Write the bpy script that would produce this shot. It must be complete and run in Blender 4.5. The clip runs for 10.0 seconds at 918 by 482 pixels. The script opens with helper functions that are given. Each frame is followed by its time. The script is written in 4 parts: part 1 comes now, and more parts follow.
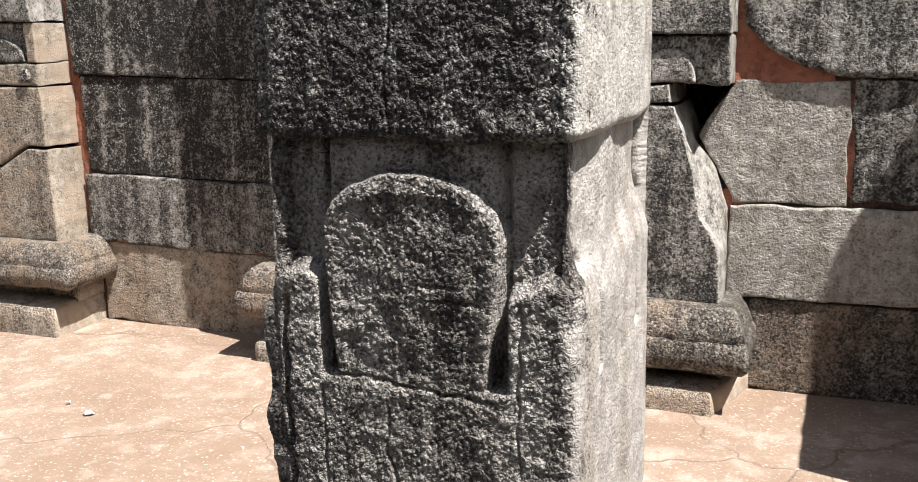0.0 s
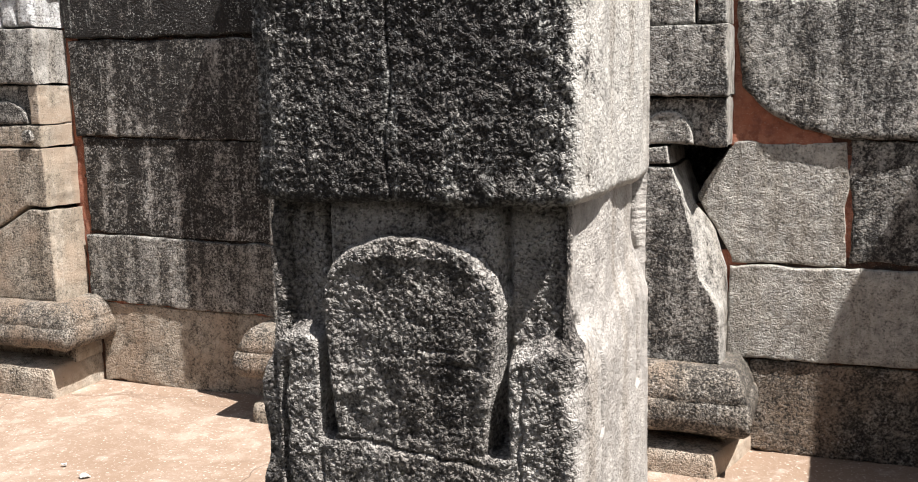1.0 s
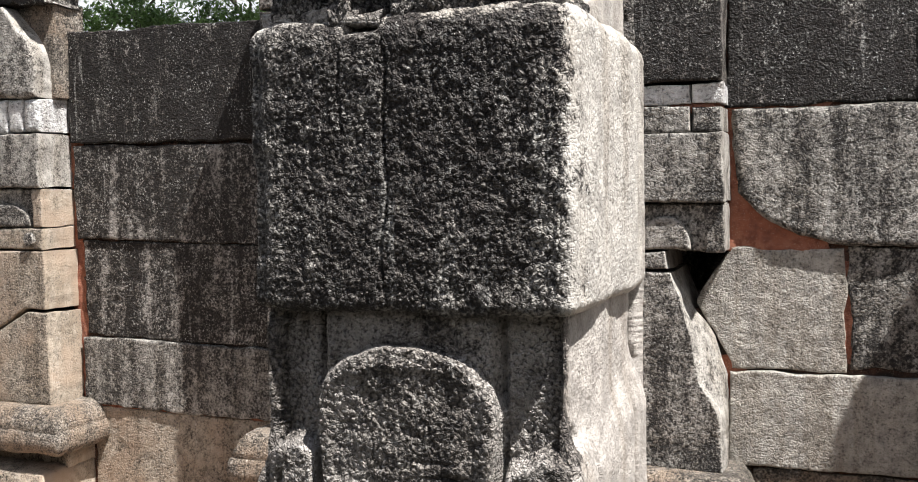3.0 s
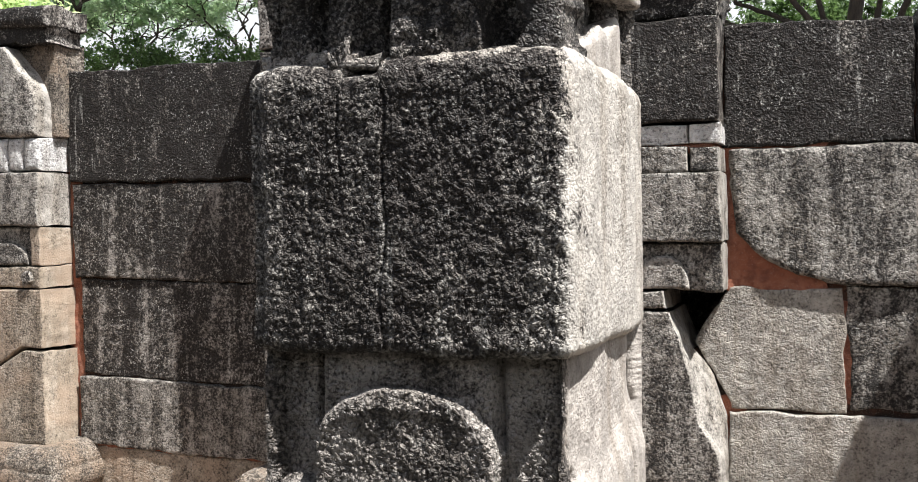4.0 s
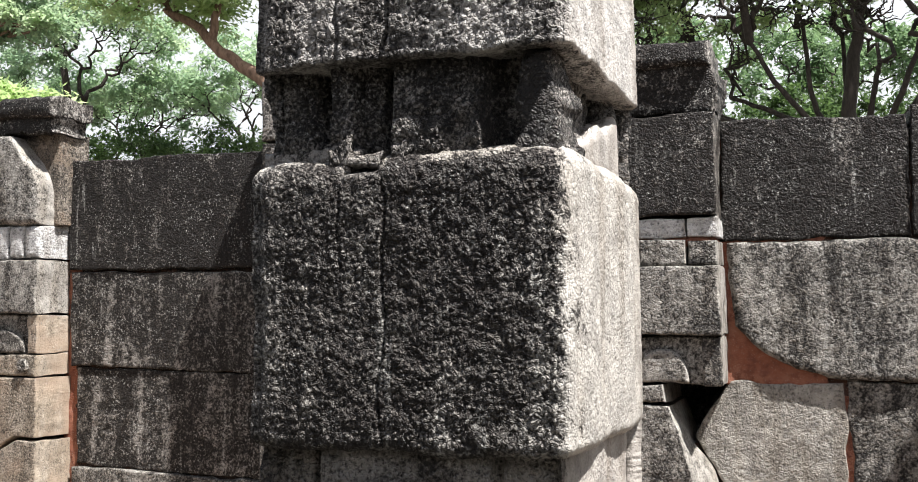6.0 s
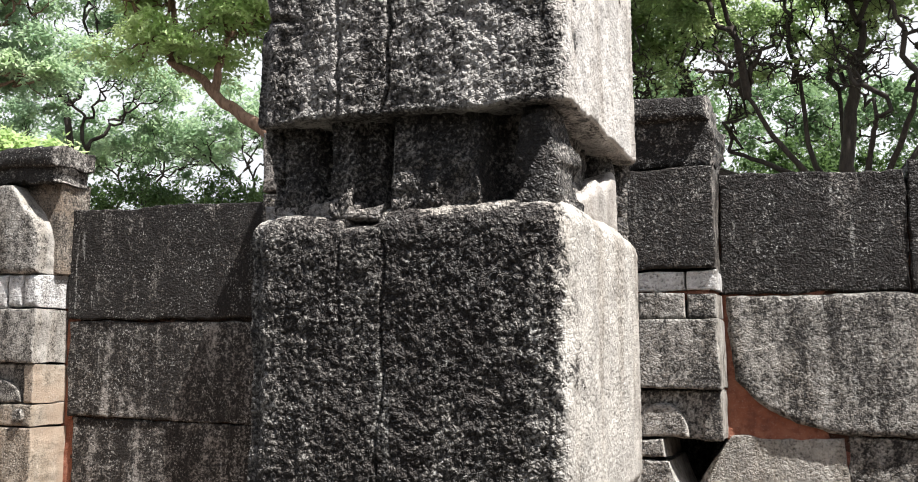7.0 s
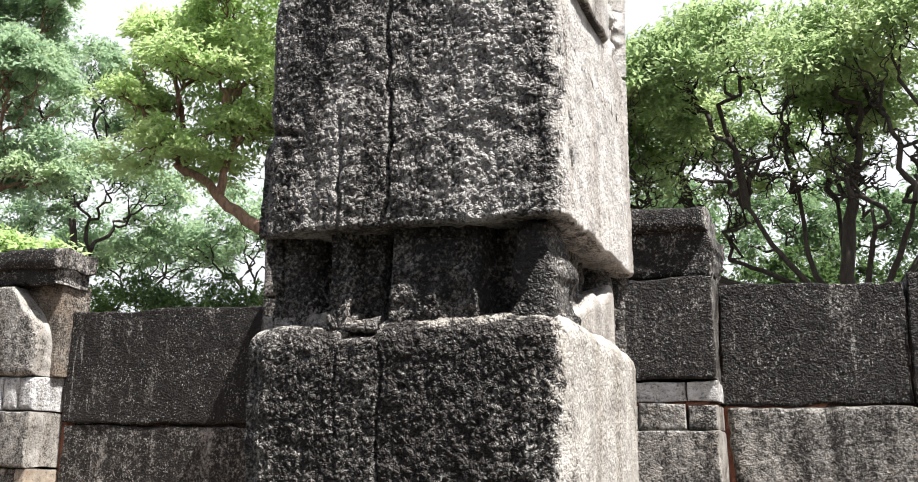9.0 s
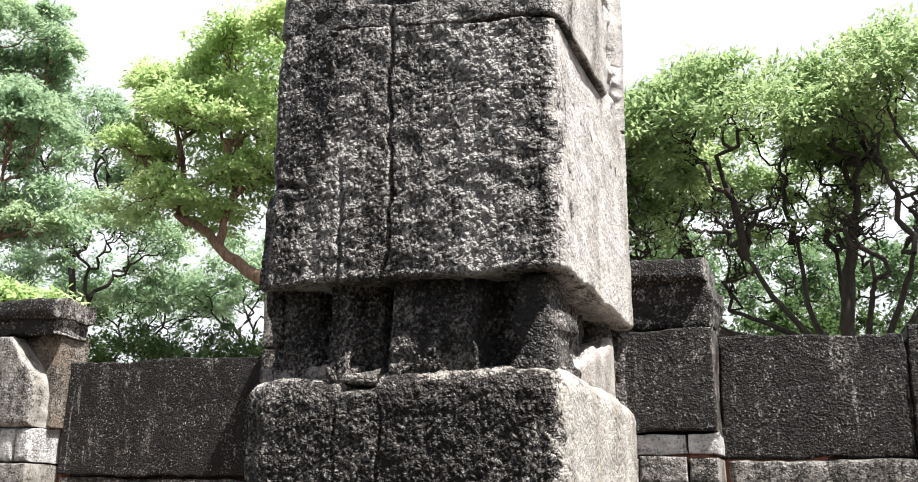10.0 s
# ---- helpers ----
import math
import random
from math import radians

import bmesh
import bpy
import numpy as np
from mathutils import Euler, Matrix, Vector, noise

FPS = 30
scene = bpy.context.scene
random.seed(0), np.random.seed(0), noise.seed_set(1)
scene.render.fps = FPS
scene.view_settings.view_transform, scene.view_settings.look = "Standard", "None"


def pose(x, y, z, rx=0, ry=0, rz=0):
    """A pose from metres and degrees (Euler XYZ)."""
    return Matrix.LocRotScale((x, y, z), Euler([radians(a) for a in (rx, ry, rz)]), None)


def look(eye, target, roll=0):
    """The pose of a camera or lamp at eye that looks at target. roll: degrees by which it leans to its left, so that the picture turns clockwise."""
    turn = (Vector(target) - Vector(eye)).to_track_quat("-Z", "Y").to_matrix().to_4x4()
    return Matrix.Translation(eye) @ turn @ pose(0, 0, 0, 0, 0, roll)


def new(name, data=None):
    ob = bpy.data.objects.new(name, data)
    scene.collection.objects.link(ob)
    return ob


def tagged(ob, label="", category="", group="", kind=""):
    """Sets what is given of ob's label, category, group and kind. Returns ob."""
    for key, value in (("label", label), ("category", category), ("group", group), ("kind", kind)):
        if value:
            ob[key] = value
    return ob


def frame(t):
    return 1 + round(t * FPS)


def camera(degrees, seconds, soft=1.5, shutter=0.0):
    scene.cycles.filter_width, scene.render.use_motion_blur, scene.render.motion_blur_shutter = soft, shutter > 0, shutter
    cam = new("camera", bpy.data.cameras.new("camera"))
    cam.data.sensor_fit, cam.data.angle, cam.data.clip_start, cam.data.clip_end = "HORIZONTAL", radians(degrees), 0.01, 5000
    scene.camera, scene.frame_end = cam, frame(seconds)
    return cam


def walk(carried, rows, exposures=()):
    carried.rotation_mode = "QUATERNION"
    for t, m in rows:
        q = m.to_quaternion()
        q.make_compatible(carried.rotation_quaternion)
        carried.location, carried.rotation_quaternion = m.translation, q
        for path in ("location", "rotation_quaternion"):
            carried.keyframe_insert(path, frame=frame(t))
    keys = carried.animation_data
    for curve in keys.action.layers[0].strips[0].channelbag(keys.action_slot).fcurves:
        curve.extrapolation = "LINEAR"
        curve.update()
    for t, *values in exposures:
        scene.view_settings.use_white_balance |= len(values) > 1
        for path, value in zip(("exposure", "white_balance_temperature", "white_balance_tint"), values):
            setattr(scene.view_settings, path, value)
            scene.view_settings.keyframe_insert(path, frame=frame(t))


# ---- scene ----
cam = camera(49.5, 10.0, soft=1.0)
PATH = [
    (0, (0.015, 0.084, 1.492), (-0.694, 1.904, 1.06), -1.1),
    (0.5, (0.014, 0.084, 1.495), (-0.698, 1.917, 1.127), -1.1),
    (1, (0.015, 0.082, 1.497), (-0.699, 1.923, 1.182), -1.1),
    (1.5, (0.018, 0.081, 1.5), (-0.7, 1.929, 1.238), -1.1),
    (2, (0.02, 0.083, 1.503), (-0.702, 1.937, 1.3), -1.1),
    (2.5, (0.02, 0.083, 1.505), (-0.701, 1.941, 1.35), -1.0),
    (3.8, (0.019, 0.082, 1.508), (-0.696, 1.949, 1.459), -0.8),
    (4, (0.02, 0.082, 1.51), (-0.695, 1.949, 1.475), -0.8),
    (4.5, (0.02, 0.083, 1.512), (-0.694, 1.951, 1.527), -0.7),
    (5, (0.021, 0.081, 1.515), (-0.692, 1.948, 1.586), -0.6),
    (5.5, (0.021, 0.079, 1.517), (-0.69, 1.945, 1.623), -0.5),
    (7, (0.023, 0.074, 1.522), (-0.682, 1.93, 1.767), -0.0),
    (7.5, (0.022, 0.071, 1.524), (-0.678, 1.92, 1.828), 0.2),
    (8, (0.023, 0.07, 1.526), (-0.674, 1.91, 1.883), 0.4),
    (8.5, (0.025, 0.071, 1.528), (-0.671, 1.903, 1.929), 0.6),
    (9, (0.029, 0.07, 1.53), (-0.666, 1.89, 1.982), 0.7),
    (9.5, (0.029, 0.069, 1.531), (-0.662, 1.879, 2.029), 0.8),
    (10, (0.03, 0.065, 1.532), (-0.656, 1.861, 2.081), 0.8),
]
walk(cam, [(t, look(eye, target, roll)) for t, eye, target, roll in PATH])

# ---- world, sun, exposure ----
# light travels (-1, 0.32, -2.1): a high sun that rakes along the wall
SUN_WAY = Vector((-1.0, 0.32, -2.1)).normalized()
world = bpy.data.worlds.new("sky")
scene.world = world
world.use_nodes = True
wn = world.node_tree
sky = wn.nodes.new("ShaderNodeTexSky")
sky.sky_type = "NISHITA"
sky.sun_disc = False
sky.sun_elevation = math.asin(-SUN_WAY.z)
sky.sun_rotation = math.atan2(-SUN_WAY.x, -SUN_WAY.y)
sky.air_density, sky.dust_density, sky.ozone_density = 1.0, 1.0, 1.0
# white tropical haze that thins out with height, the same all round
up = wn.nodes.new("ShaderNodeSeparateXYZ")
wn.links.new(wn.nodes.new("ShaderNodeTexCoord").outputs["Generated"], up.inputs[0])
thin = wn.nodes.new("ShaderNodeMapRange")
thin.interpolation_type = "SMOOTHSTEP"
wn.links.new(up.outputs[2], thin.inputs["Value"])
thin.inputs["From Min"].default_value, thin.inputs["From Max"].default_value = 0.5, 0.74
thin.inputs["To Min"].default_value, thin.inputs["To Max"].default_value = 0.9, 0.0
haze = wn.nodes.new("ShaderNodeMix")
haze.data_type = "RGBA"
wn.links.new(thin.outputs[0], haze.inputs[0])
wn.links.new(sky.outputs[0], haze.inputs[6])
haze.inputs[7].default_value = (9.4, 9.6, 9.9, 1)
wn.links.new(haze.outputs[2], wn.nodes["Background"].inputs[0])
wn.nodes["Background"].inputs[1].default_value = 0.05

sun = new("sun", bpy.data.lights.new("sun", "SUN"))
sun.data.energy, sun.data.angle, sun.data.color = 5.0, radians(0.5), (1.0, 0.975, 0.945)
sun.matrix_world = look((0, 0, 30), Vector((0, 0, 30)) + SUN_WAY)
scene.view_settings.exposure = 1.25


# ---- numeric noise for worn stone ----
def lattice(i, seed):
    """A value from 0 to 1 for each row of whole numbers."""
    h = (i[..., 0] * 374761393 + i[..., 1] * 668265263 + i[..., 2] * 2147483647 + seed * 1274126177) & 0xFFFFFFFF
    h = ((h ^ (h >> 13)) * 1274126177) & 0xFFFFFFFF
    h = ((h ^ (h >> 16)) * 2246822519) & 0xFFFFFFFF
    return ((h ^ (h >> 15)) & 0xFFFFFF) / float(0xFFFFFF)


def grain(p, size, seed=0):
    """Smooth noise, -1 to 1, with lumps of that size in metres."""
    q = np.asarray(p, float) / size
    i = np.floor(q).astype(np.int64)
    f = q - i
    f = f * f * (3 - 2 * f)
    total = np.zeros(len(q))
    for a in (0, 1):
        for b in (0, 1):
            for c in (0, 1):
                w = (f[:, 0] if a else 1 - f[:, 0]) * (f[:, 1] if b else 1 - f[:, 1]) * (f[:, 2] if c else 1 - f[:, 2])
                total += w * lattice(i + np.array((a, b, c)), seed)
    return total * 2 - 1


def cells(p, size, seed=0):
    """Distance to the nearest and second nearest of scattered seeds, in units of size."""
    q = np.asarray(p, float) / size
    i = np.floor(q).astype(np.int64)
    d1 = np.full(len(q), 9.0)
    d2 = np.full(len(q), 9.0)
    for a in (-1, 0, 1):
        for b in (-1, 0, 1):
            for c in (-1, 0, 1):
                j = i + np.array((a, b, c))
                s = j + np.stack([lattice(j, seed + k) for k in (11, 23, 37)], -1)
                d = np.sqrt(((q - s) ** 2).sum(-1))
                d2 = np.minimum(d2, np.maximum(d1, d))
                d1 = np.minimum(d1, d)
    return d1, d2


def step(a, b, x):
    t = np.clip((np.asarray(x, float) - a) / (b - a), 0, 1)
    return t * t * (3 - 2 * t)


# ---- materials ----
def node(nt, kind, **sockets):
    n = nt.nodes.new(kind)
    for key, value in sockets.items():
        if key == "p_operation":
            n.operation = value
        elif key == "p_use_clamp":
            n.use_clamp = value
        elif key == "p_interpolation_type":
            n.interpolation_type = value
        elif key == "p_data_type":
            n.data_type = value
        else:
            s = n.inputs[int(key[1:])] if key[0] == "i" and key[1:].isdigit() else n.inputs[key]
            if isinstance(value, bpy.types.NodeSocket):
                nt.links.new(value, s)
            else:
                s.default_value = value
    return n


def math_node(nt, op, a, b=0.0, clamp=False):
    n = node(nt, "ShaderNodeMath", p_operation=op, p_use_clamp=clamp, i0=a, i1=b)
    return n.outputs[0]


def ramp(nt, value, low, high, a=0.0, b=1.0):
    n = node(nt, "ShaderNodeMapRange", p_interpolation_type="SMOOTHSTEP", Value=value)
    n.inputs["From Min"].default_value, n.inputs["From Max"].default_value = low, high
    n.inputs["To Min"].default_value, n.inputs["To Max"].default_value = a, b
    return n.outputs[0]


def blend(nt, fac, a, b):
    n = node(nt, "ShaderNodeMix", p_data_type="RGBA")
    for s, value in ((n.inputs[0], fac), (n.inputs[6], a), (n.inputs[7], b)):
        if isinstance(value, bpy.types.NodeSocket):
            nt.links.new(value, s)
        else:
            s.default_value = (*value, 1) if isinstance(value, tuple) and len(value) == 3 else value
    return n.outputs[2]


def noise_tex(nt, vector, scale, detail=4.0, rough=0.6, distort=0.0):
    n = node(nt, "ShaderNodeTexNoise", Vector=vector, Scale=scale, Detail=detail, Roughness=rough, Distortion=distort)
    return n.outputs["Fac"]


def fresh(name):
    m = bpy.data.materials.new(name)
    m.use_nodes = True
    nt = m.node_tree
    bsdf = nt.nodes["Principled BSDF"]
    return m, nt, bsdf


def stone_material(name, pale, crust, amount, lichen=0.25, sun_pale=0.0, relief=0.8, depth=0.004, warm=None, sun_pale_from=None, streaky=0.3, pebble=60.0, bare_z=None, patches=1.0, gloss=0.2):
    """Weathered granite: a pebbled skin, worn and black crusted in rain streaks and blotches, with its relief shading
    painted in: tops paler, hollows darker.
    Sunlight is painted on the sides that look along +x: paler, with less crust, by a given amount and, if set, from a
    given x on."""
    m, nt, bsdf = fresh(name)
    co = node(nt, "ShaderNodeTexCoord").outputs["Object"]
    info = node(nt, "ShaderNodeObjectInfo").outputs["Random"]
    shift = node(nt, "ShaderNodeCombineXYZ", X=math_node(nt, "MULTIPLY", info, 13.0), Z=math_node(nt, "MULTIPLY", info, 7.0)).outputs[0]
    p = node(nt, "ShaderNodeVectorMath", p_operation="ADD", i0=co, i1=shift).outputs[0]

    def about(value, gain):
        return math_node(nt, "MULTIPLY", math_node(nt, "SUBTRACT", value, 0.5), gain)

    def total(*values):
        out = values[0]
        for value in values[1:]:
            out = math_node(nt, "ADD", out, value)
        return out

    tall = node(nt, "ShaderNodeMapping", Vector=p, Scale=(13.0, 13.0, 1.3)).outputs[0]
    thin = node(nt, "ShaderNodeMapping", Vector=p, Scale=(42.0, 42.0, 3.2)).outputs[0]
    large = noise_tex(nt, p, 3.2, 5.0, 0.6, 0.3)
    streak = noise_tex(nt, tall, 1.0, 4.0, 0.6)
    mid = noise_tex(nt, p, 24.0, 5.0, 0.65)
    # pebbled skin: warped plates with crooked hollows between, grains on them
    warp = node(nt, "ShaderNodeTexNoise", Vector=p, Scale=pebble * 0.7, Detail=2.0)
    push = node(nt, "ShaderNodeVectorMath", p_operation="SCALE", i0=warp.outputs["Color"])
    push.inputs["Scale"].default_value = 2.2 / pebble
    skin = node(nt, "ShaderNodeTexVoronoi", Vector=node(nt, "ShaderNodeVectorMath", p_operation="ADD", i0=p, i1=push.outputs[0]).outputs[0], Scale=pebble)
    skin.feature = "DISTANCE_TO_EDGE"
    plate = ramp(nt, skin.outputs["Distance"], 0.0, 0.22)
    one = noise_tex(nt, p, pebble * 0.5, 3.0, 0.6, 0.3)
    two = noise_tex(nt, p, pebble * 1.5, 3.0, 0.65)
    # wear and crust, plus painted relief shading: tops go pale, hollows dark
    wear = total(about(plate, 0.22), about(one, 0.8 * patches), about(two, 1.5), about(mid, 0.6 * patches), about(large, 0.9 * patches), about(streak, -3.0 * streaky), about(info, -0.1))
    sun_mask = None
    # sunlight painted into the colour: paler, less crusted stone on the +x sides
    if sun_pale:
        if sun_pale_from is not None:
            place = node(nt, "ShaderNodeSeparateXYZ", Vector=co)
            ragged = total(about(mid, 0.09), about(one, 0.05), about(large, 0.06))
            sun_mask = ramp(nt, total(place.outputs[0], ragged), sun_pale_from - 0.012, sun_pale_from + 0.018)
            flank = math_node(nt, "MULTIPLY", ramp(nt, place.outputs[0], sun_pale_from - 0.03, sun_pale_from - 0.02), ramp(nt, math_node(nt, "ADD", place.outputs[1], ragged), 1.15, 1.175))
            sun_mask = math_node(nt, "MAXIMUM", sun_mask, flank)
            sun_facing = node(nt, "ShaderNodeSeparateXYZ", Vector=node(nt, "ShaderNodeNewGeometry").outputs["True Normal"]).outputs[0]
            sun_mask = math_node(nt, "MULTIPLY", sun_mask, ramp(nt, sun_facing, 0.05, 0.4))
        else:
            sun_mask = ramp(nt, node(nt, "ShaderNodeSeparateXYZ", Vector=node(nt, "ShaderNodeNewGeometry").outputs["True Normal"]).outputs[0], 0.25, 0.9)
        wear = total(wear, math_node(nt, "MULTIPLY", sun_mask, sun_pale))
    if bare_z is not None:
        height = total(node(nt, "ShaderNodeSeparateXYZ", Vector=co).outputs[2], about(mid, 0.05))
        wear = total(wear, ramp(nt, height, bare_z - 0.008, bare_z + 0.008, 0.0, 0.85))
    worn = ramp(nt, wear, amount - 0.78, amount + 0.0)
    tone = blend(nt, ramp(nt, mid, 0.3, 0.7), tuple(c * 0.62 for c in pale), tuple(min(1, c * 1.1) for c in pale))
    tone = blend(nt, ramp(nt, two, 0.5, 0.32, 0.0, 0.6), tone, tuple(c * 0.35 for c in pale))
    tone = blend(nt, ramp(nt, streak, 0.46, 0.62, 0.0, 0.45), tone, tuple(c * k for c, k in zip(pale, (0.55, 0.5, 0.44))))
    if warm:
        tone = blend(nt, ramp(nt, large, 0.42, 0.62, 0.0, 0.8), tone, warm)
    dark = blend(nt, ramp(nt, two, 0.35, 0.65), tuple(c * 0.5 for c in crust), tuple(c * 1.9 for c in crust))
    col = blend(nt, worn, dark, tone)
    spot = math_node(nt, "MULTIPLY", ramp(nt, two, 0.57, 0.66), ramp(nt, noise_tex(nt, p, 9.0, 3.0), 0.42, 0.62))
    col = blend(nt, math_node(nt, "MULTIPLY", spot, lichen), col, (0.56, 0.56, 0.53))
    # pale drips of lime that ran down the face
    drip = math_node(nt, "MULTIPLY", ramp(nt, noise_tex(nt, thin, 1.0, 3.0, 0.6), 0.58, 0.68), ramp(nt, noise_tex(nt, p, 2.6, 3.0), 0.5, 0.62))
    drip = math_node(nt, "MULTIPLY", drip, ramp(nt, two, 0.4, 0.56))
    col = blend(nt, math_node(nt, "MULTIPLY", drip, lichen), col, (0.5, 0.49, 0.46))
    nt.links.new(col, bsdf.inputs["Base Color"])
    nt.links.new(ramp(nt, two, 0.3, 0.7, 0.42, 0.75), bsdf.inputs["Roughness"])
    bsdf.inputs["Specular IOR Level"].default_value = gloss
    high = total(math_node(nt, "MULTIPLY", plate, 0.35), math_node(nt, "MULTIPLY", one, 1.3), math_node(nt, "MULTIPLY", two, 0.9), math_node(nt, "MULTIPLY", mid, 0.5))
    strength = ramp(nt, sun_mask, 0.0, 1.0, relief, relief * 0.35) if sun_mask else relief
    bump = node(nt, "ShaderNodeBump", Strength=strength, Distance=depth, Height=high)
    nt.links.new(bump.outputs[0], bsdf.inputs["Normal"])
    return m


def earth_material(name, a, b, c, scale=1.0, relief=0.5):
    """Trodden earth, dust and mortar: three tones in patches, with pale grit."""
    m, nt, bsdf = fresh(name)
    p = node(nt, "ShaderNodeTexCoord").outputs["Object"]
    large = noise_tex(nt, p, 1.6 * scale, 5.0, 0.6, 0.4)
    mid = noise_tex(nt, p, 11.0 * scale, 5.0, 0.65)
    small = noise_tex(nt, p, 90.0 * scale, 3.0, 0.6)
    col = blend(nt, ramp(nt, large, 0.38, 0.62), a, b)
    col = blend(nt, ramp(nt, mid, 0.42, 0.68), col, c)
    col = blend(nt, ramp(nt, small, 0.6, 0.72, 0.0, 0.55), col, (0.62, 0.56, 0.48))
    nt.links.new(col, bsdf.inputs["Base Color"])
    bsdf.inputs["Roughness"].default_value = 0.92
    bsdf.inputs["Specular IOR Level"].default_value = 0.2
    bump = node(nt, "ShaderNodeBump", Strength=relief, Distance=0.006, Height=math_node(nt, "ADD", mid, small))
    nt.links.new(bump.outputs[0], bsdf.inputs["Normal"])
    return m


def ground_material():
    """Pinkish trodden earth over worn paving by the wall; the unseen ground beyond is made dark to cut bounce light."""
    m, nt, bsdf = fresh("trodden_earth")
    p = node(nt, "ShaderNodeTexCoord").outputs["Object"]
    large = noise_tex(nt, p, 1.3, 5.0, 0.62, 0.5)
    mid = noise_tex(nt, p, 7.0, 6.0, 0.7, 0.3)
    small = noise_tex(nt, p, 70.0, 3.0, 0.6)
    tiny = noise_tex(nt, p, 240.0, 2.0, 0.6)
    bend = node(nt, "ShaderNodeTexNoise", Vector=p, Scale=3.0, Detail=4.0)
    off = node(nt, "ShaderNodeVectorMath", p_operation="SCALE", i0=bend.outputs["Color"])
    off.inputs["Scale"].default_value = 0.35
    warped = node(nt, "ShaderNodeVectorMath", p_operation="ADD", i0=p, i1=off.outputs[0]).outputs[0]
    vor = node(nt, "ShaderNodeTexVoronoi", Vector=warped, Scale=0.85)
    vor.feature = "DISTANCE_TO_EDGE"
    seam = ramp(nt, vor.outputs["Distance"], 0.0, 0.009, 1.0, 0.0)
    col = blend(nt, ramp(nt, large, 0.4, 0.6), (0.225, 0.157, 0.112), (0.345, 0.275, 0.22))
    col = blend(nt, ramp(nt, mid, 0.4, 0.6), col, (0.212, 0.143, 0.1))
    col = blend(nt, ramp(nt, mid, 0.5, 0.72, 0.0, 0.5), col, (0.43, 0.365, 0.305))
    col = blend(nt, ramp(nt, small, 0.58, 0.7, 0.0, 0.6), col, (0.6, 0.54, 0.47))
    col = blend(nt, ramp(nt, tiny, 0.45, 0.3, 0.0, 0.4), col, (0.2, 0.13, 0.09))
    col = blend(nt, math_node(nt, "MULTIPLY", seam, ramp(nt, large, 0.4, 0.6, 0.1, 0.75)), col, (0.16, 0.105, 0.075))
    # ground out of view, darkened so that less light bounces onto the stones
    unseen_ground = blend(nt, mid, (0.05, 0.046, 0.037), (0.085, 0.077, 0.062))
    xyz = node(nt, "ShaderNodeSeparateXYZ", Vector=p)
    edge = math_node(nt, "ADD", xyz.outputs[1], math_node(nt, "MULTIPLY", math_node(nt, "SUBTRACT", large, 0.5), 0.5))
    col = blend(nt, ramp(nt, edge, 2.1, 1.8), col, unseen_ground)
    col = blend(nt, ramp(nt, edge, 4.7, 5.0), col, unseen_ground)
    nt.links.new(col, bsdf.inputs["Base Color"])
    bsdf.inputs["Roughness"].default_value = 0.9
    bsdf.inputs["Specular IOR Level"].default_value = 0.25
    high = math_node(nt, "ADD", math_node(nt, "ADD", mid, math_node(nt, "MULTIPLY", small, 0.4)), math_node(nt, "MULTIPLY", seam, -0.5))
    nt.links.new(node(nt, "ShaderNodeBump", Strength=0.7, Distance=0.012, Height=high).outputs[0], bsdf.inputs["Normal"])
    return m


def leaf_material(name, a, b, young):
    m, nt, bsdf = fresh(name)
    p = node(nt, "ShaderNodeTexCoord").outputs["Object"]
    island = node(nt, "ShaderNodeNewGeometry").outputs["Random Per Island"]
    col = blend(nt, island, a, b)
    col = blend(nt, ramp(nt, noise_tex(nt, p, 0.7, 3.0), 0.5, 0.68, 0.0, 0.8), col, young)
    nt.links.new(col, bsdf.inputs["Base Color"])
    bsdf.inputs["Roughness"].default_value = 0.5
    bsdf.inputs["Specular IOR Level"].default_value = 0.3
    glow = node(nt, "ShaderNodeBsdfTranslucent", Color=blend(nt, 0.35, col, young))
    mix = node(nt, "ShaderNodeMixShader", i0=0.52, i1=bsdf.outputs[0], i2=glow.outputs[0])
    nt.links.new(mix.outputs[0], nt.nodes["Material Output"].inputs[0])
    return m


def bark_material(name, a, b):
    m, nt, bsdf = fresh(name)
    p = node(nt, "ShaderNodeTexCoord").outputs["Object"]
    tall = node(nt, "ShaderNodeMapping", Vector=p, Scale=(9.0, 9.0, 2.0)).outputs[0]
    n = noise_tex(nt, tall, 1.5, 6.0, 0.7)
    nt.links.new(blend(nt, ramp(nt, n, 0.35, 0.65), a, b), bsdf.inputs["Base Color"])
    bsdf.inputs["Roughness"].default_value = 0.85
    nt.links.new(node(nt, "ShaderNodeBump", Strength=0.7, Distance=0.03, Height=n).outputs[0], bsdf.inputs["Normal"])
    return m


PILLAR = stone_material("crusted_pillar_granite", (0.52, 0.49, 0.46), (0.027, 0.0232, 0.0212), 0.46, 0.6, 0.55, 1.0, 0.006, sun_pale_from=-0.262, streaky=0.75, pebble=140.0, patches=0.75, gloss=0.35)
PILLAR_BLOCK = stone_material("crusted_block_granite", (0.48, 0.45, 0.41), (0.026, 0.0212, 0.0188), 0.67, 0.6, 0.75, 1.0, 0.006, sun_pale_from=-0.262, streaky=0.62, pebble=140.0, bare_z=1.697, patches=0.75, gloss=0.35)
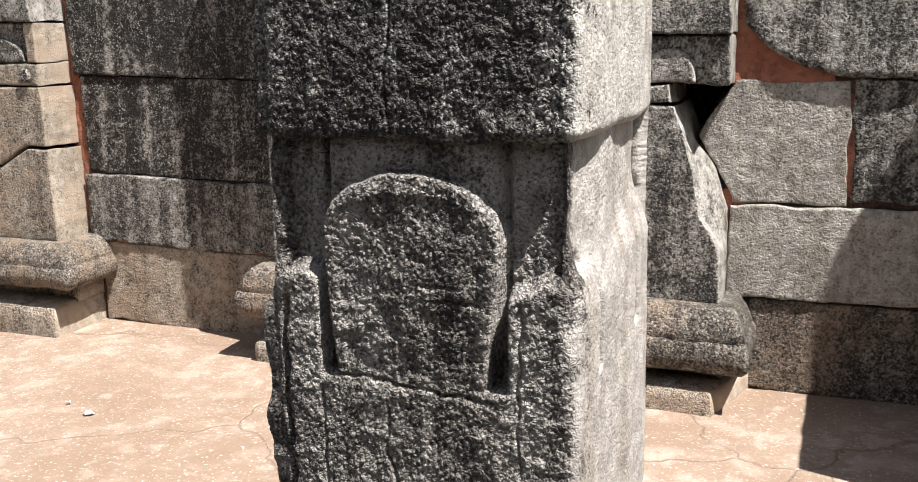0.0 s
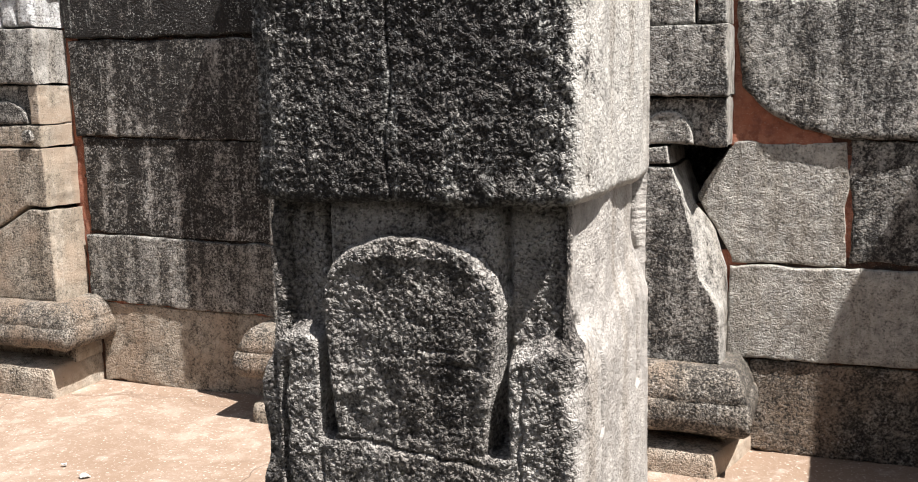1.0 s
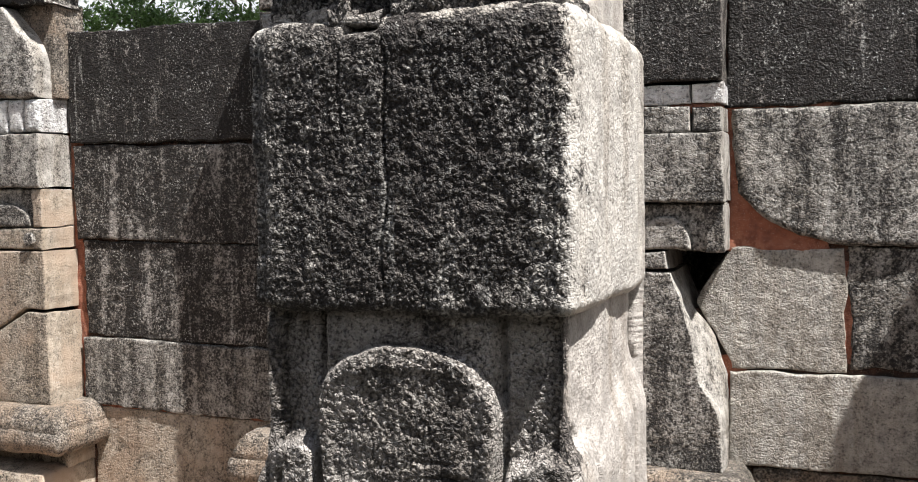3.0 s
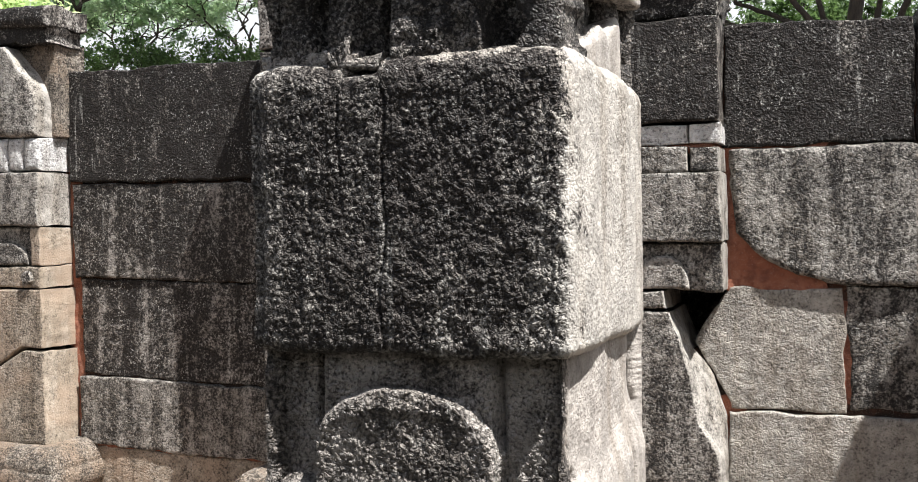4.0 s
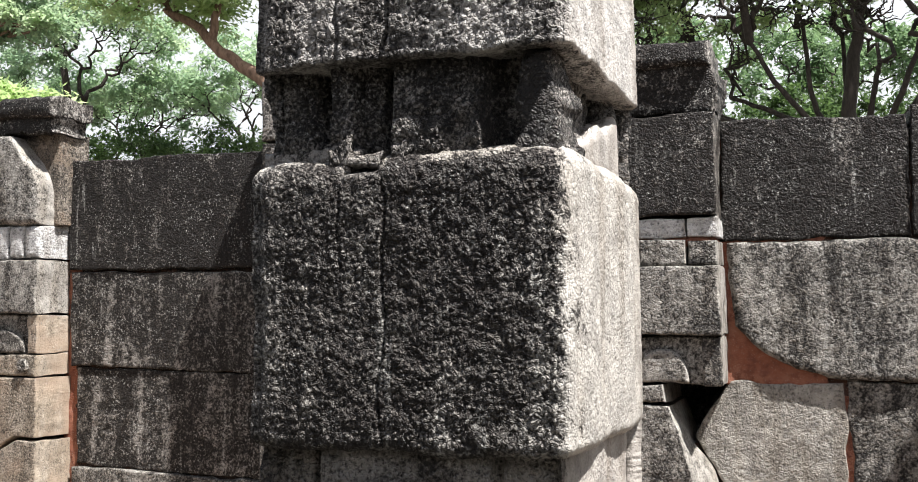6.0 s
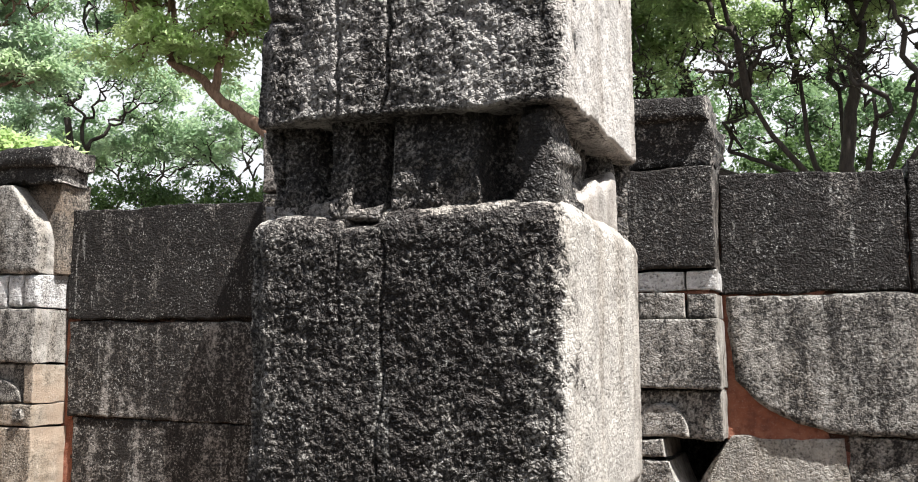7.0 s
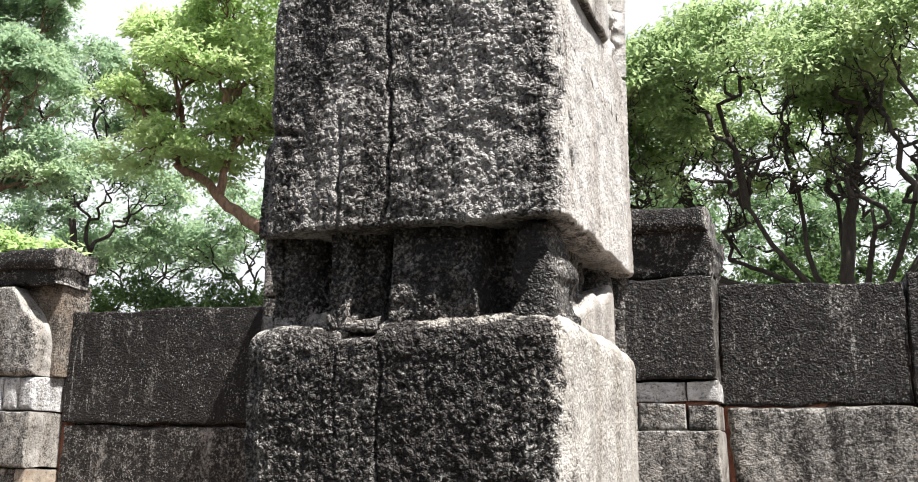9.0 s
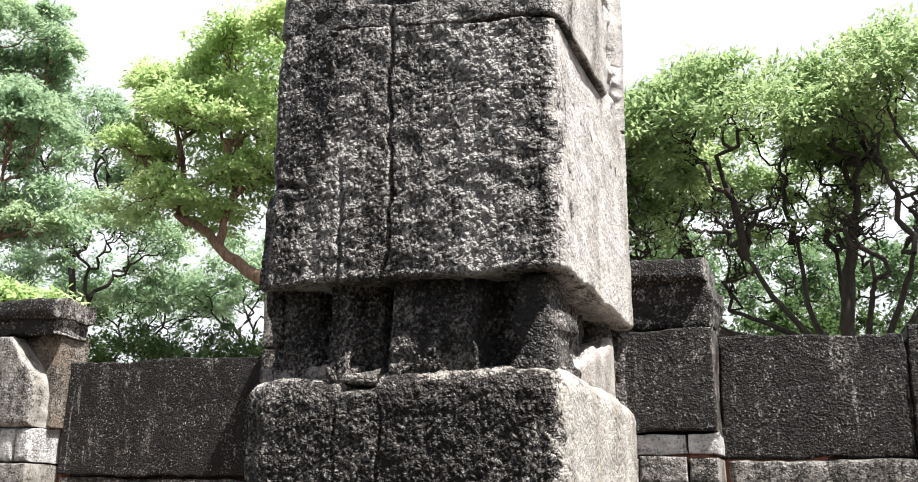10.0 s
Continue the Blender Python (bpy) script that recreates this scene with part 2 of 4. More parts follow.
PILLAR_WORN = stone_material("worn_pillar_granite", (0.43, 0.395, 0.36), (0.042, 0.0365, 0.0335), 0.28, 0.5, 0.5, 1.0, 0.006, sun_pale_from=-0.26, streaky=0.55, pebble=140.0, patches=0.75, gloss=0.35)
# pillar granite copy for the neck, darkened to deepen the overhang's shade
PILLAR_SHADED = stone_material("shaded_pillar_granite", (0.46, 0.42, 0.38), (0.0197, 0.0168, 0.0152), 0.64, 0.5, 0.0, 1.0, 0.006, streaky=0.5, pebble=140.0, patches=0.75, gloss=0.35)
WALL_DARK = stone_material("black_crusted_wall_granite", (0.38, 0.35, 0.32), (0.017, 0.0142, 0.0126), 0.62, 0.6, 0.35, 1.0, 0.0085, streaky=0.45, pebble=70.0, patches=1.3)
WALL_BLACK = stone_material("blackest_wall_granite", (0.36, 0.33, 0.3), (0.013, 0.0106, 0.0093), 0.88, 0.7, 0.35, 1.0, 0.0085, streaky=0.45, pebble=70.0, patches=1.3)
WALL_GREY = stone_material("grey_wall_granite", (0.4, 0.375, 0.34), (0.0298, 0.0268, 0.0247), 0.40, 0.5, 0.3, 1.0, 0.0085, streaky=0.45, pebble=70.0, patches=1.3)
WALL_BASE = stone_material("soiled_base_granite", (0.36, 0.315, 0.265), (0.04, 0.035, 0.03), 0.42, 0.4, 0.0, 1.0, 0.009, warm=(0.27, 0.2, 0.145), streaky=0.2, pebble=70.0)
WALL_PALE = stone_material("pale_wall_granite", (0.47, 0.44, 0.395), (0.07, 0.064, 0.058), 0.08, 0.45, 0.1, 1.0, 0.007, streaky=0.25, pebble=70.0, patches=0.7)
WALL_TAN = stone_material("earth_stained_wall_granite", (0.43, 0.37, 0.3), (0.05, 0.043, 0.036), 0.2, 0.3, 0.3, 1.0, 0.008, warm=(0.37, 0.285, 0.215), pebble=70.0)
LIME = stone_material("limewashed_stone", (0.66, 0.65, 0.64), (0.12, 0.11, 0.105), 0.1, 0.2, 0.0, 0.8, 0.008)
MORTAR = earth_material("red_mortar", (0.27, 0.1, 0.06), (0.33, 0.145, 0.095), (0.18, 0.065, 0.043), 3.0, 0.7)
JOINT = earth_material("blackened_mortar", (0.035, 0.027, 0.022), (0.12, 0.06, 0.042), (0.022, 0.018, 0.016), 3.0, 0.7)
EARTH = ground_material()
LEAF_DARK = leaf_material("dark_leaves", (0.185, 0.285, 0.12), (0.38, 0.51, 0.235), (0.63, 0.72, 0.39))
LEAF_LIGHT = leaf_material("light_leaves", (0.32, 0.46, 0.17), (0.52, 0.66, 0.3), (0.68, 0.77, 0.42))
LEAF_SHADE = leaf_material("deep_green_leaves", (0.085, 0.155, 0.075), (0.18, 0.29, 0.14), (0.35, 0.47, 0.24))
# distance haze painted into the leaf colour: paler and bluer
LEAF_FAR = leaf_material("haze_tinted_leaves", (0.19, 0.31, 0.19), (0.37, 0.5, 0.31), (0.56, 0.67, 0.42))
LEAF_DEEP = leaf_material("dark_undergrowth_leaves", (0.03, 0.062, 0.022), (0.09, 0.155, 0.05), (0.2, 0.3, 0.1))
BARK_DARK = bark_material("dark_bark", (0.02, 0.015, 0.012), (0.055, 0.042, 0.034))
BARK_RED = bark_material("red_brown_bark", (0.12, 0.07, 0.045), (0.26, 0.16, 0.11))


# ---- building helpers ----
def mesh_of(name, verts, faces, material, smooth=True):
    me = bpy.data.meshes.new(name)
    me.from_pydata(np.asarray(verts).tolist(), [], np.asarray(faces).tolist() if isinstance(faces, np.ndarray) else faces)
    me.materials.append(material)
    me.polygons.foreach_set("use_smooth", [smooth] * len(me.polygons))
    me.update()
    return me


def part(name, me, parent, label=""):
    ob = new(name, me)
    ob.parent = parent
    if label:
        tagged(ob, label)
    return ob


def thing(name, at=(0, 0, 0)):
    ob = new(name)
    ob.location = at
    ob.empty_display_size = 0.1
    return ob


def sheet(nu, nv):
    """Quads of a grid of nu by nv points, row by row."""
    i = np.arange(nv - 1)[:, None] * nu + np.arange(nu - 1)[None, :]
    return np.stack([i, i + 1, i + nu + 1, i + nu], -1).reshape(-1, 4)


def spread(a, b, res, edge):
    """Steps from a to b, finer near the two ends."""
    mid = np.linspace(a + edge, b - edge, max(2, int((b - a - 2 * edge) / res) + 1))
    near = np.array([0, 0.15, 0.35, 0.65]) * edge
    return np.concatenate([a + near, mid, (b - near)[::-1]])


def dressed(name, left, right, low, high, front, back, material, res=0.02, edge=0.014, rough=0.004, seed=0, lumps=0.12, right_back=None, grit=0.0):
    """A dressed stone that shows its face to -y. left, right: numbers or functions of the height from 0 to 1;
    low, high: numbers or functions of the way across from 0 to 1. Worn, rounded arrises."""
    fl = left if callable(left) else (lambda v: left + 0 * v)
    fr = right if callable(right) else (lambda v: right + 0 * v)
    fb = low if callable(low) else (lambda u: low + 0 * u)
    ft = high if callable(high) else (lambda u: high + 0 * u)
    wide, tall = float(fr(np.array(0.5)) - fl(np.array(0.5))), float(ft(np.array(0.5)) - fb(np.array(0.5)))
    e = min(edge, wide * 0.3, tall * 0.3)
    us, vs = spread(0, wide, res, e) / wide, spread(0, tall, res, e) / tall
    u, v = [g.ravel() for g in np.meshgrid(us, vs)]
    x = fl(v) + (fr(v) - fl(v)) * u
    z = fb(u) + (ft(u) - fb(u)) * v
    near = np.minimum(np.minimum(u, 1 - u) * wide, np.minimum(v, 1 - v) * tall)
    t = np.clip(1 - near / e, 0, 1)
    y = front + e * (1 - np.sqrt(np.clip(1 - t * t, 0, 1)))
    p = np.stack([x, y, z], -1)
    nu, nv = len(us), len(vs)
    faces = sheet(nu, nv)
    rim = np.concatenate([np.arange(nu), np.arange(1, nv) * nu + nu - 1, (nv - 1) * nu + np.arange(nu - 2, -1, -1), np.arange(nv - 2, 0, -1) * nu])
    rings, count, last = [p], len(p), rim
    out = [faces]
    for y_ring in np.linspace(front + e, back, max(3, int((back - front) / 0.05)))[1:]:
        ring = p[rim].copy()
        ring[:, 1] = y_ring
        if right_back:
            k = min(1.0, (y_ring - front) / 0.17)
            ring[:, 0] += u[rim] * k * (right_back(v[rim]) - fr(v[rim]))
        ids = count + np.arange(len(rim))
        out.append(np.stack([last, ids, np.roll(ids, -1), np.roll(last, -1)], -1))
        rings.append(ring)
        count += len(rim)
        last = ids
    p = np.concatenate(rings)
    q = p + seed * 3.7
    for axis in range(3):
        p[:, axis] += rough * ((1.2 if axis != 1 else 0.45) * grain(q, lumps, 3 + axis) + (0.6 if axis != 1 else 0.1) * grain(q * 0.93 + 0.31, lumps * 0.3, 7 + axis))
    p[:, 1] += rough * 0.1 * grain(q, 0.025, 15)
    if grit:
        p[:, 1] -= grit * (0.5 - cells(q, 0.022, 6)[0])
    return mesh_of(name, p, np.concatenate(out).tolist() + [last.tolist()], material)


def moulding(name, x0, x1, front, back, profile, material, seed=0, rough=0.004, slant=0.0):
    """A base moulding that returns to the wall at both ends. profile: how far it stands out, at which height."""
    rows = []
    for o, z in profile:
        xs = np.linspace(x0 - o, x1 + o, 24)
        ys = np.linspace(back, front - o, 8)
        left = np.stack([np.full(8, x0 - o), ys], -1)
        mid = np.stack([xs, np.full(24, front - o)], -1)
        right = np.stack([x1 + o + slant * (ys[::-1] - front + o), ys[::-1]], -1)
        ring = np.concatenate([left[:-1], mid, right[1:]])
        rows.append(np.column_stack([ring, np.full(len(ring), z)]))
    nu, nv = len(rows[0]), len(rows)
    p = np.concatenate(rows)
    q = p + seed * 2.9
    for axis in range(3):
        p[:, axis] += rough * (1.3 * grain(q, 0.11, 3 + axis) + 0.5 * grain(q, 0.035, 9 + axis))
    faces = sheet(nu, nv).tolist()
    faces.append([(nv - 1) * nu + k for k in range(nu)])
    return mesh_of(name, p, faces, material)


# ---- ground ----
def build_ground():
    xs = np.concatenate([[-400, -120, -40, -15, -7], np.linspace(-5, 1.2, 260), [3, 8, 20, 60, 150, 400]])
    ys = np.concatenate([[-400, -120, -40, -12, -3, 0, 1], np.linspace(1.8, 4.2, 110), [5, 8, 15, 30, 80, 200, 500]])
    x, y = [g.ravel() for g in np.meshgrid(xs, ys)]
    p = np.stack([x, y, np.zeros(len(x))], -1)
    flat = np.stack([x + 0.08 * grain(p, 0.3, 5), y * 1.4 + 0.08 * grain(p, 0.3, 6), np.full(len(x), 0.3)], -1)
    d1, d2 = cells(flat, 0.85, 4)
    near = (np.abs(x + 2) < 3.6) & (y > 1.7) & (y < 4.3)
    z = -0.003 * (1 - step(0.0, 0.02, d2 - d1)) + 0.006 * grain(p, 0.5, 8) + 0.002 * grain(p, 0.08, 9)
    p[:, 2] = np.where(near, z, -0.004)
    ground = new("ground", mesh_of("ground", p, sheet(len(xs), len(ys)), EARTH))
    tagged(ground, "pinkish tan trodden earth and worn paving, cracked", "ground", kind="structure")


build_ground()

# ---- wall ----
WALL_Y = 4.1
core = new("wall_north", dressed("wall_core", -7.0, -0.64, -0.05, 2.2, WALL_Y + 0.016, 4.75, JOINT, 0.05, 0.01, 0.006, 1))
tagged(core, "old wall of large weathered granite blocks in red mortar", "wall", kind="structure")


for x_left, x_right, low, high in ((-0.37, 3.4, -0.05, 2.2), (-0.64, -0.37, -0.05, 1.0), (-0.64, -0.37, 1.262, 2.2)):
    part("mortar", dressed("mortar", x_left, x_right, low, high, WALL_Y + 0.016, 4.75, JOINT, 0.05, 0.005, 0.006, 1), core)


for x_left, x_right, low, high, out in ((-0.43, -0.02, 1.235, 1.9, 0.006), (-0.44, -0.33, 0.3, 0.82, 0.006), (-3.66, -3.56, 0.4, 2.25, 0.012), (-3.5, -2.35, 0.40, 0.44, 0.008), (-0.02, 0.08, 0.8, 1.2, 0.01)):
    part("mortar", dressed("mortar", x_left, x_right, low, high, WALL_Y + out, 4.6, MORTAR, 0.012, 0.006, 0.012, 3, lumps=0.04), core, "crumbling red mortar")


def wall_stone(left, right, low, high, material, proud=0.0, seed=0, **more):
    more = {"res": 0.0095, "rough": 0.008, "grit": 0.003, "edge": 0.009, **more}
    part("stone", dressed("stone", left, right, low, high, WALL_Y - proud, 4.6, material, seed=seed, **more), core)


# bay beside the limewashed pilaster
BAY = [(-3.53, 0.0, 0.416, WALL_TAN, 0.0), (-3.585, 0.422, 0.767, WALL_GREY, 0.012), (-3.565, 0.775, 1.257, WALL_DARK, 0.0),
       (-3.605, 1.263, 1.735, WALL_DARK, 0.01), (-3.625, 1.747, 2.3, WALL_BLACK, 0.014)]
for k, (x_left, low, high, mat, proud) in enumerate(BAY):
    wall_stone(x_left, -2.3, (lambda u, a=low: a - 0.02 * u), (lambda u, a=high: a - 0.02 * u), mat, proud, seed=2 + k)

# bay to the right of the broken pilaster
wall_stone(-0.302, 0.75, 0.0, 0.38, WALL_BASE, 0.0, seed=11)
wall_stone(-0.394, 0.85, 0.386, 0.763, WALL_PALE, 0.012, seed=12)
wall_stone(lambda v: -0.385 - 0.135 * np.clip(1 - np.abs(v - 0.55) / np.where(v < 0.55, 0.5, 0.45), 0, 1), lambda v: 0.045 - 0.015 * v, 0.77, 1.246, WALL_PALE, 0.0, seed=13)
wall_stone(lambda v: 0.054 - 0.01 * v, 0.95, 0.79, 1.25, WALL_GREY, 0.0, seed=14)
wall_stone(lambda v: -0.36 - 0.025 * v, 0.95, lambda u: 1.254 + 0.21 * np.clip(1 - u / 0.36, 0, 1) ** 2.4, 1.786, WALL_GREY, 0.02, seed=15, edge=0.025)
wall_stone(-0.402, 0.279, 1.794, lambda u: 2.27 - 0.02 * u, WALL_BLACK, 0.006, seed=16)
wall_stone(0.287, 1.0, 1.788, 2.28, WALL_BLACK, 0.012, seed=17)
part("stone", dressed("stone", -0.75, -0.3, 0.85, 1.4, 4.42, 4.7, WALL_DARK, seed=18), core)
# hidden bay behind the pillar, and the run out of sight to either side
for k, (x_left, x_right) in enumerate(((-1.85, -1.25), (-1.24, -0.75), (-5.6, -4.16), (-7.0, -5.62), (1.02, 2.1), (2.12, 3.3))):
    for j, (low, high) in enumerate(((0.0, 0.38), (0.4, 0.76), (0.78, 1.24), (1.26, 1.76), (1.78, 2.26))):
        wall_stone(x_left, x_right, low, high, (WALL_TAN, WALL_GREY, WALL_GREY, WALL_DARK, WALL_DARK)[j], 0.004 * (j % 3), seed=30 + k * 7 + j, res=0.06, grit=0.0)


# ---- pilasters ----
FACE_Y = 3.89
TORUS = [(0.0, 0.0), (0.0, 0.0), (0.034, 0.008), (0.056, 0.032), (0.06, 0.07), (0.054, 0.11), (0.047, 0.126), (0.039, 0.131), (0.043, 0.139), (0.034, 0.165), (0.016, 0.205), (-0.01, 0.234), (-0.04, 0.24)]


def pilaster_base(owner, x0, x1, torus_low, torus_high, slab_high, material, seed, slant=0.0, slab_out=0.09):
    """A plinth slab, a shadowed neck and a heavy rounded moulding over it."""
    tall = torus_high - torus_low
    part("plinth", moulding("plinth", x0 - slab_out, x1 + slab_out, FACE_Y - 0.1, 4.3, [(0.04, -0.03), (0.04, slab_high * 0.5), (0.035, slab_high * 0.9), (0.02, slab_high), (-0.02, slab_high + 0.01)], WALL_TAN, seed, slant=slant), owner)
    part("plinth_neck", moulding("plinth_neck", x0 - 0.02, x1 + 0.02, FACE_Y + 0.03, 4.3, [(0.0, slab_high - 0.01), (0.0, torus_low + 0.03)], WALL_TAN, seed + 1), owner)
    ring = [(o + 0.07, torus_low + tall * z / 0.24) for o, z in TORUS[1:]]
    part("base_moulding", moulding("base_moulding", x0, x1, FACE_Y - 0.02, 4.3, [(0.02, torus_low)] + ring, material, seed + 2, 0.005), owner)


def block(owner, name, x0, x1, low, high, material, front=FACE_Y, seed=0, label="", back=4.3, **more):
    more = {"res": 0.0095, "rough": 0.006, "grit": 0.0025, "edge": 0.01, **more}
    return part(name, dressed(name, x0, x1, low, high, front, back, material, seed=seed, **more), owner, label)


def arch_relief(owner, x_mid, low, high, wide, front, material, seed):
    """A small round-headed leaf carved proud of its panel."""
    block(owner, "arch_relief", lambda v: x_mid - wide * np.sqrt(np.clip(1 - (v * 0.98) ** 2.2, 0.01, 1)), lambda v: x_mid + wide * np.sqrt(np.clip(1 - (v * 0.98) ** 2.2, 0.01, 1)), low, high, material, front, seed, res=0.012, edge=0.012, rough=0.002)


# broken pilaster
right_pilaster = thing("pilaster")
tagged(right_pilaster, "grey granite wall pilaster with broken shaft and moulded base", "pilaster", "wall pilasters")
X0, X1 = -0.86, -0.396
pilaster_base(right_pilaster, X0, X1, 0.155, 0.405, 0.095, WALL_BASE, 50, slant=0.3, slab_out=-0.04)


def break_front(v):
    """Front arris of the broken shaft: sound below, sloping back to the left above."""
    return np.interp(v, (0.0, 0.28, 0.37, 0.45, 0.55, 0.71, 0.9, 1.0), (-0.397, -0.402, -0.44, -0.486, -0.5, -0.517, -0.56, -0.592))


def break_back(v):
    return np.interp(v, (0.0, 0.45, 0.65, 0.8, 1.0), (-0.394, -0.397, -0.45, -0.53, -0.585))


block(right_pilaster, "shaft", X0, break_front, 0.4, 1.165, WALL_GREY, seed=51, label="broken shaft stone with pale fracture", right_back=break_back, edge=0.008)
block(right_pilaster, "shaft_chip", X0, lambda v: -0.6 - 0.015 * v, 1.17, 1.238, WALL_GREY, seed=52)
block(right_pilaster, "arch_panel", X0, X1, 1.245, 1.425, WALL_GREY, FACE_Y + 0.028, seed=54)
arch_relief(right_pilaster, -0.615, 1.25, 1.375, 0.1, FACE_Y + 0.008, WALL_GREY, 55)
block(right_pilaster, "panel_strip", -0.465, X1 + 0.004, 1.243, 1.42, WALL_GREY, FACE_Y + 0.012, seed=56)
block(right_pilaster, "capital_block", X0, X1 + 0.004, 1.43, 1.69, WALL_GREY, FACE_Y - 0.006, seed=57)
for k, (a, b, top) in enumerate(((X0, -0.7, 1.785), (-0.694, -0.515, 1.79), (-0.511, X1 - 0.004, 1.786))):
    block(right_pilaster, "dentil", a, b, 1.694, top, WALL_GREY, FACE_Y + 0.01 + 0.006 * (k == 2), seed=58 + k, edge=0.01, rough=0.004)
block(right_pilaster, "bed_joint", X0 + 0.02, X1 - 0.02, 1.77, 1.81, MORTAR, FACE_Y + 0.035, seed=63, rough=0.01, label="crumbling red mortar bed")
for k, (a, b) in enumerate(((X0, -0.517), (-0.511, X1 - 0.004))):
    block(right_pilaster, "lime_band", a, b, 1.8, 1.874, LIME, FACE_Y + 0.018 + 0.006 * k, seed=64 + k, label="pale limewashed band", edge=0.006)
block(right_pilaster, "upper_block", X0, X1 - 0.006, 1.882, 2.272, WALL_BLACK, FACE_Y, seed=70)
block(right_pilaster, "cap_neck", X0 + 0.02, X1 - 0.008, 2.28, 2.475, WALL_BLACK, FACE_Y + 0.022, seed=71, rough=0.014, edge=0.016, lumps=0.07)
block(right_pilaster, "cap", X0 + 0.01, X1 - 0.02, 2.455, 2.555, WALL_BLACK, FACE_Y - 0.006, seed=72, edge=0.04, rough=0.012)

# pilaster with the leaf gable
left_pilaster = thing("pilaster")
tagged(left_pilaster, "weathered pilaster with leaf gable and limewashed band", "pilaster", "wall pilasters")
X0, X1 = -4.12, -3.635
pilaster_base(left_pilaster, X0, X1 + 0.06, 0.235, 0.455, 0.15, WALL_BASE, 80, slab_out=-0.02)
block(left_pilaster, "lower_shaft", X0, X1 + 0.025, 0.45, lambda u: 0.72 + 0.19 * np.clip(u * 1.35, 0, 1), WALL_TAN, FACE_Y - 0.012, seed=81, label="cracked lower shaft stone stained with earth")
block(left_pilaster, "upper_shaft", X0, X1 + 0.015, lambda u: 0.735 + 0.19 * np.clip(u * 1.35, 0, 1), 1.215, WALL_TAN, FACE_Y - 0.01, seed=82)
block(left_pilaster, "scroll_band", X0, X1 + 0.004, 1.225, 1.325, WALL_TAN, FACE_Y - 0.004, seed=83, rough=0.007)
block(left_pilaster, "scroll_boss", lambda v: -3.7 - 0.034 * np.sqrt(np.clip(1 - (2 * v - 1) ** 2, 0.04, 1)), lambda v: -3.7 + 0.034 * np.sqrt(np.clip(1 - (2 * v - 1) ** 2, 0.04, 1)), 1.24, 1.308, WALL_GREY, FACE_Y - 0.024, seed=98, res=0.008, edge=0.014, rough=0.003)
block(left_pilaster, "arch_panel", X0, X1, 1.33, 1.52, WALL_GREY, FACE_Y + 0.02, seed=84)
arch_relief(left_pilaster, -3.86, 1.335, 1.445, 0.15, FACE_Y - 0.004, WALL_GREY, 85)
block(left_pilaster, "panel_strip", -3.69, X1 + 0.004, 1.332, 1.518, WALL_TAN, FACE_Y, seed=86)
block(left_pilaster, "capital_block", X0, X1 + 0.002, 1.53, 1.79, WALL_GREY, FACE_Y - 0.012, seed=87)
for k in range(5):
    block(left_pilaster, "lime_band", X0 + k * 0.098, X0 + 0.092 + k * 0.098, 1.8, 1.96, LIME, FACE_Y + 0.004, seed=88 + k, label="pale limewashed band", edge=0.02)
block(left_pilaster, "gable", lambda v: X0 + 0.3 * np.clip(v - 0.3, 0, 1) ** 2, lambda v: X1 - 0.2 * np.clip((v - 0.35) / 0.65, 0, 1) ** 1.6, 1.966, 2.415, WALL_GREY, FACE_Y - 0.01, seed=94, label="grey leaf-shaped gable stone", rough=0.008, edge=0.03)
block(left_pilaster, "gable_backing", X0, X1 + 0.03, 1.97, 2.44, WALL_BASE, FACE_Y + 0.1, seed=95, back=4.2)
block(left_pilaster, "cap_neck", X0, X1 + 0.05, 2.425, 2.515, WALL_BLACK, FACE_Y + 0.025, seed=96, rough=0.016, lumps=0.06, back=4.16)
block(left_pilaster, "cap", X0 - 0.05, X1 + 0.065, 2.5, 2.605, WALL_BLACK, FACE_Y - 0.01, seed=97, edge=0.03, rough=0.012, back=4.17)

# pilaster behind the pillar
mid_pilaster = thing("pilaster")
tagged(mid_pilaster, "dark granite wall pilaster with moulded base", "pilaster", "wall pilasters")
X0, X1 = -2.375, -1.9
pilaster_base(mid_pilaster, X0, X1, 0.2, 0.43, 0.1, WALL_BASE, 100, slab_out=0.0)
for k, (low, high, inset, mat) in enumerate(((0.425, 0.78, 0.0, WALL_GREY), (0.79, 1.24, 0.0, WALL_GREY), (1.25, 1.43, 0.012, WALL_GREY), (1.44, 1.69, -0.006, WALL_DARK), (1.7, 1.8, 0.006, WALL_DARK), (1.81, 2.28, 0.0, WALL_DARK), (2.29, 2.56, 0.0, WALL_DARK))):
    block(mid_pilaster, "stone", X0 + inset, X1 - inset, low, high, mat, FACE_Y + inset, seed=101 + k)

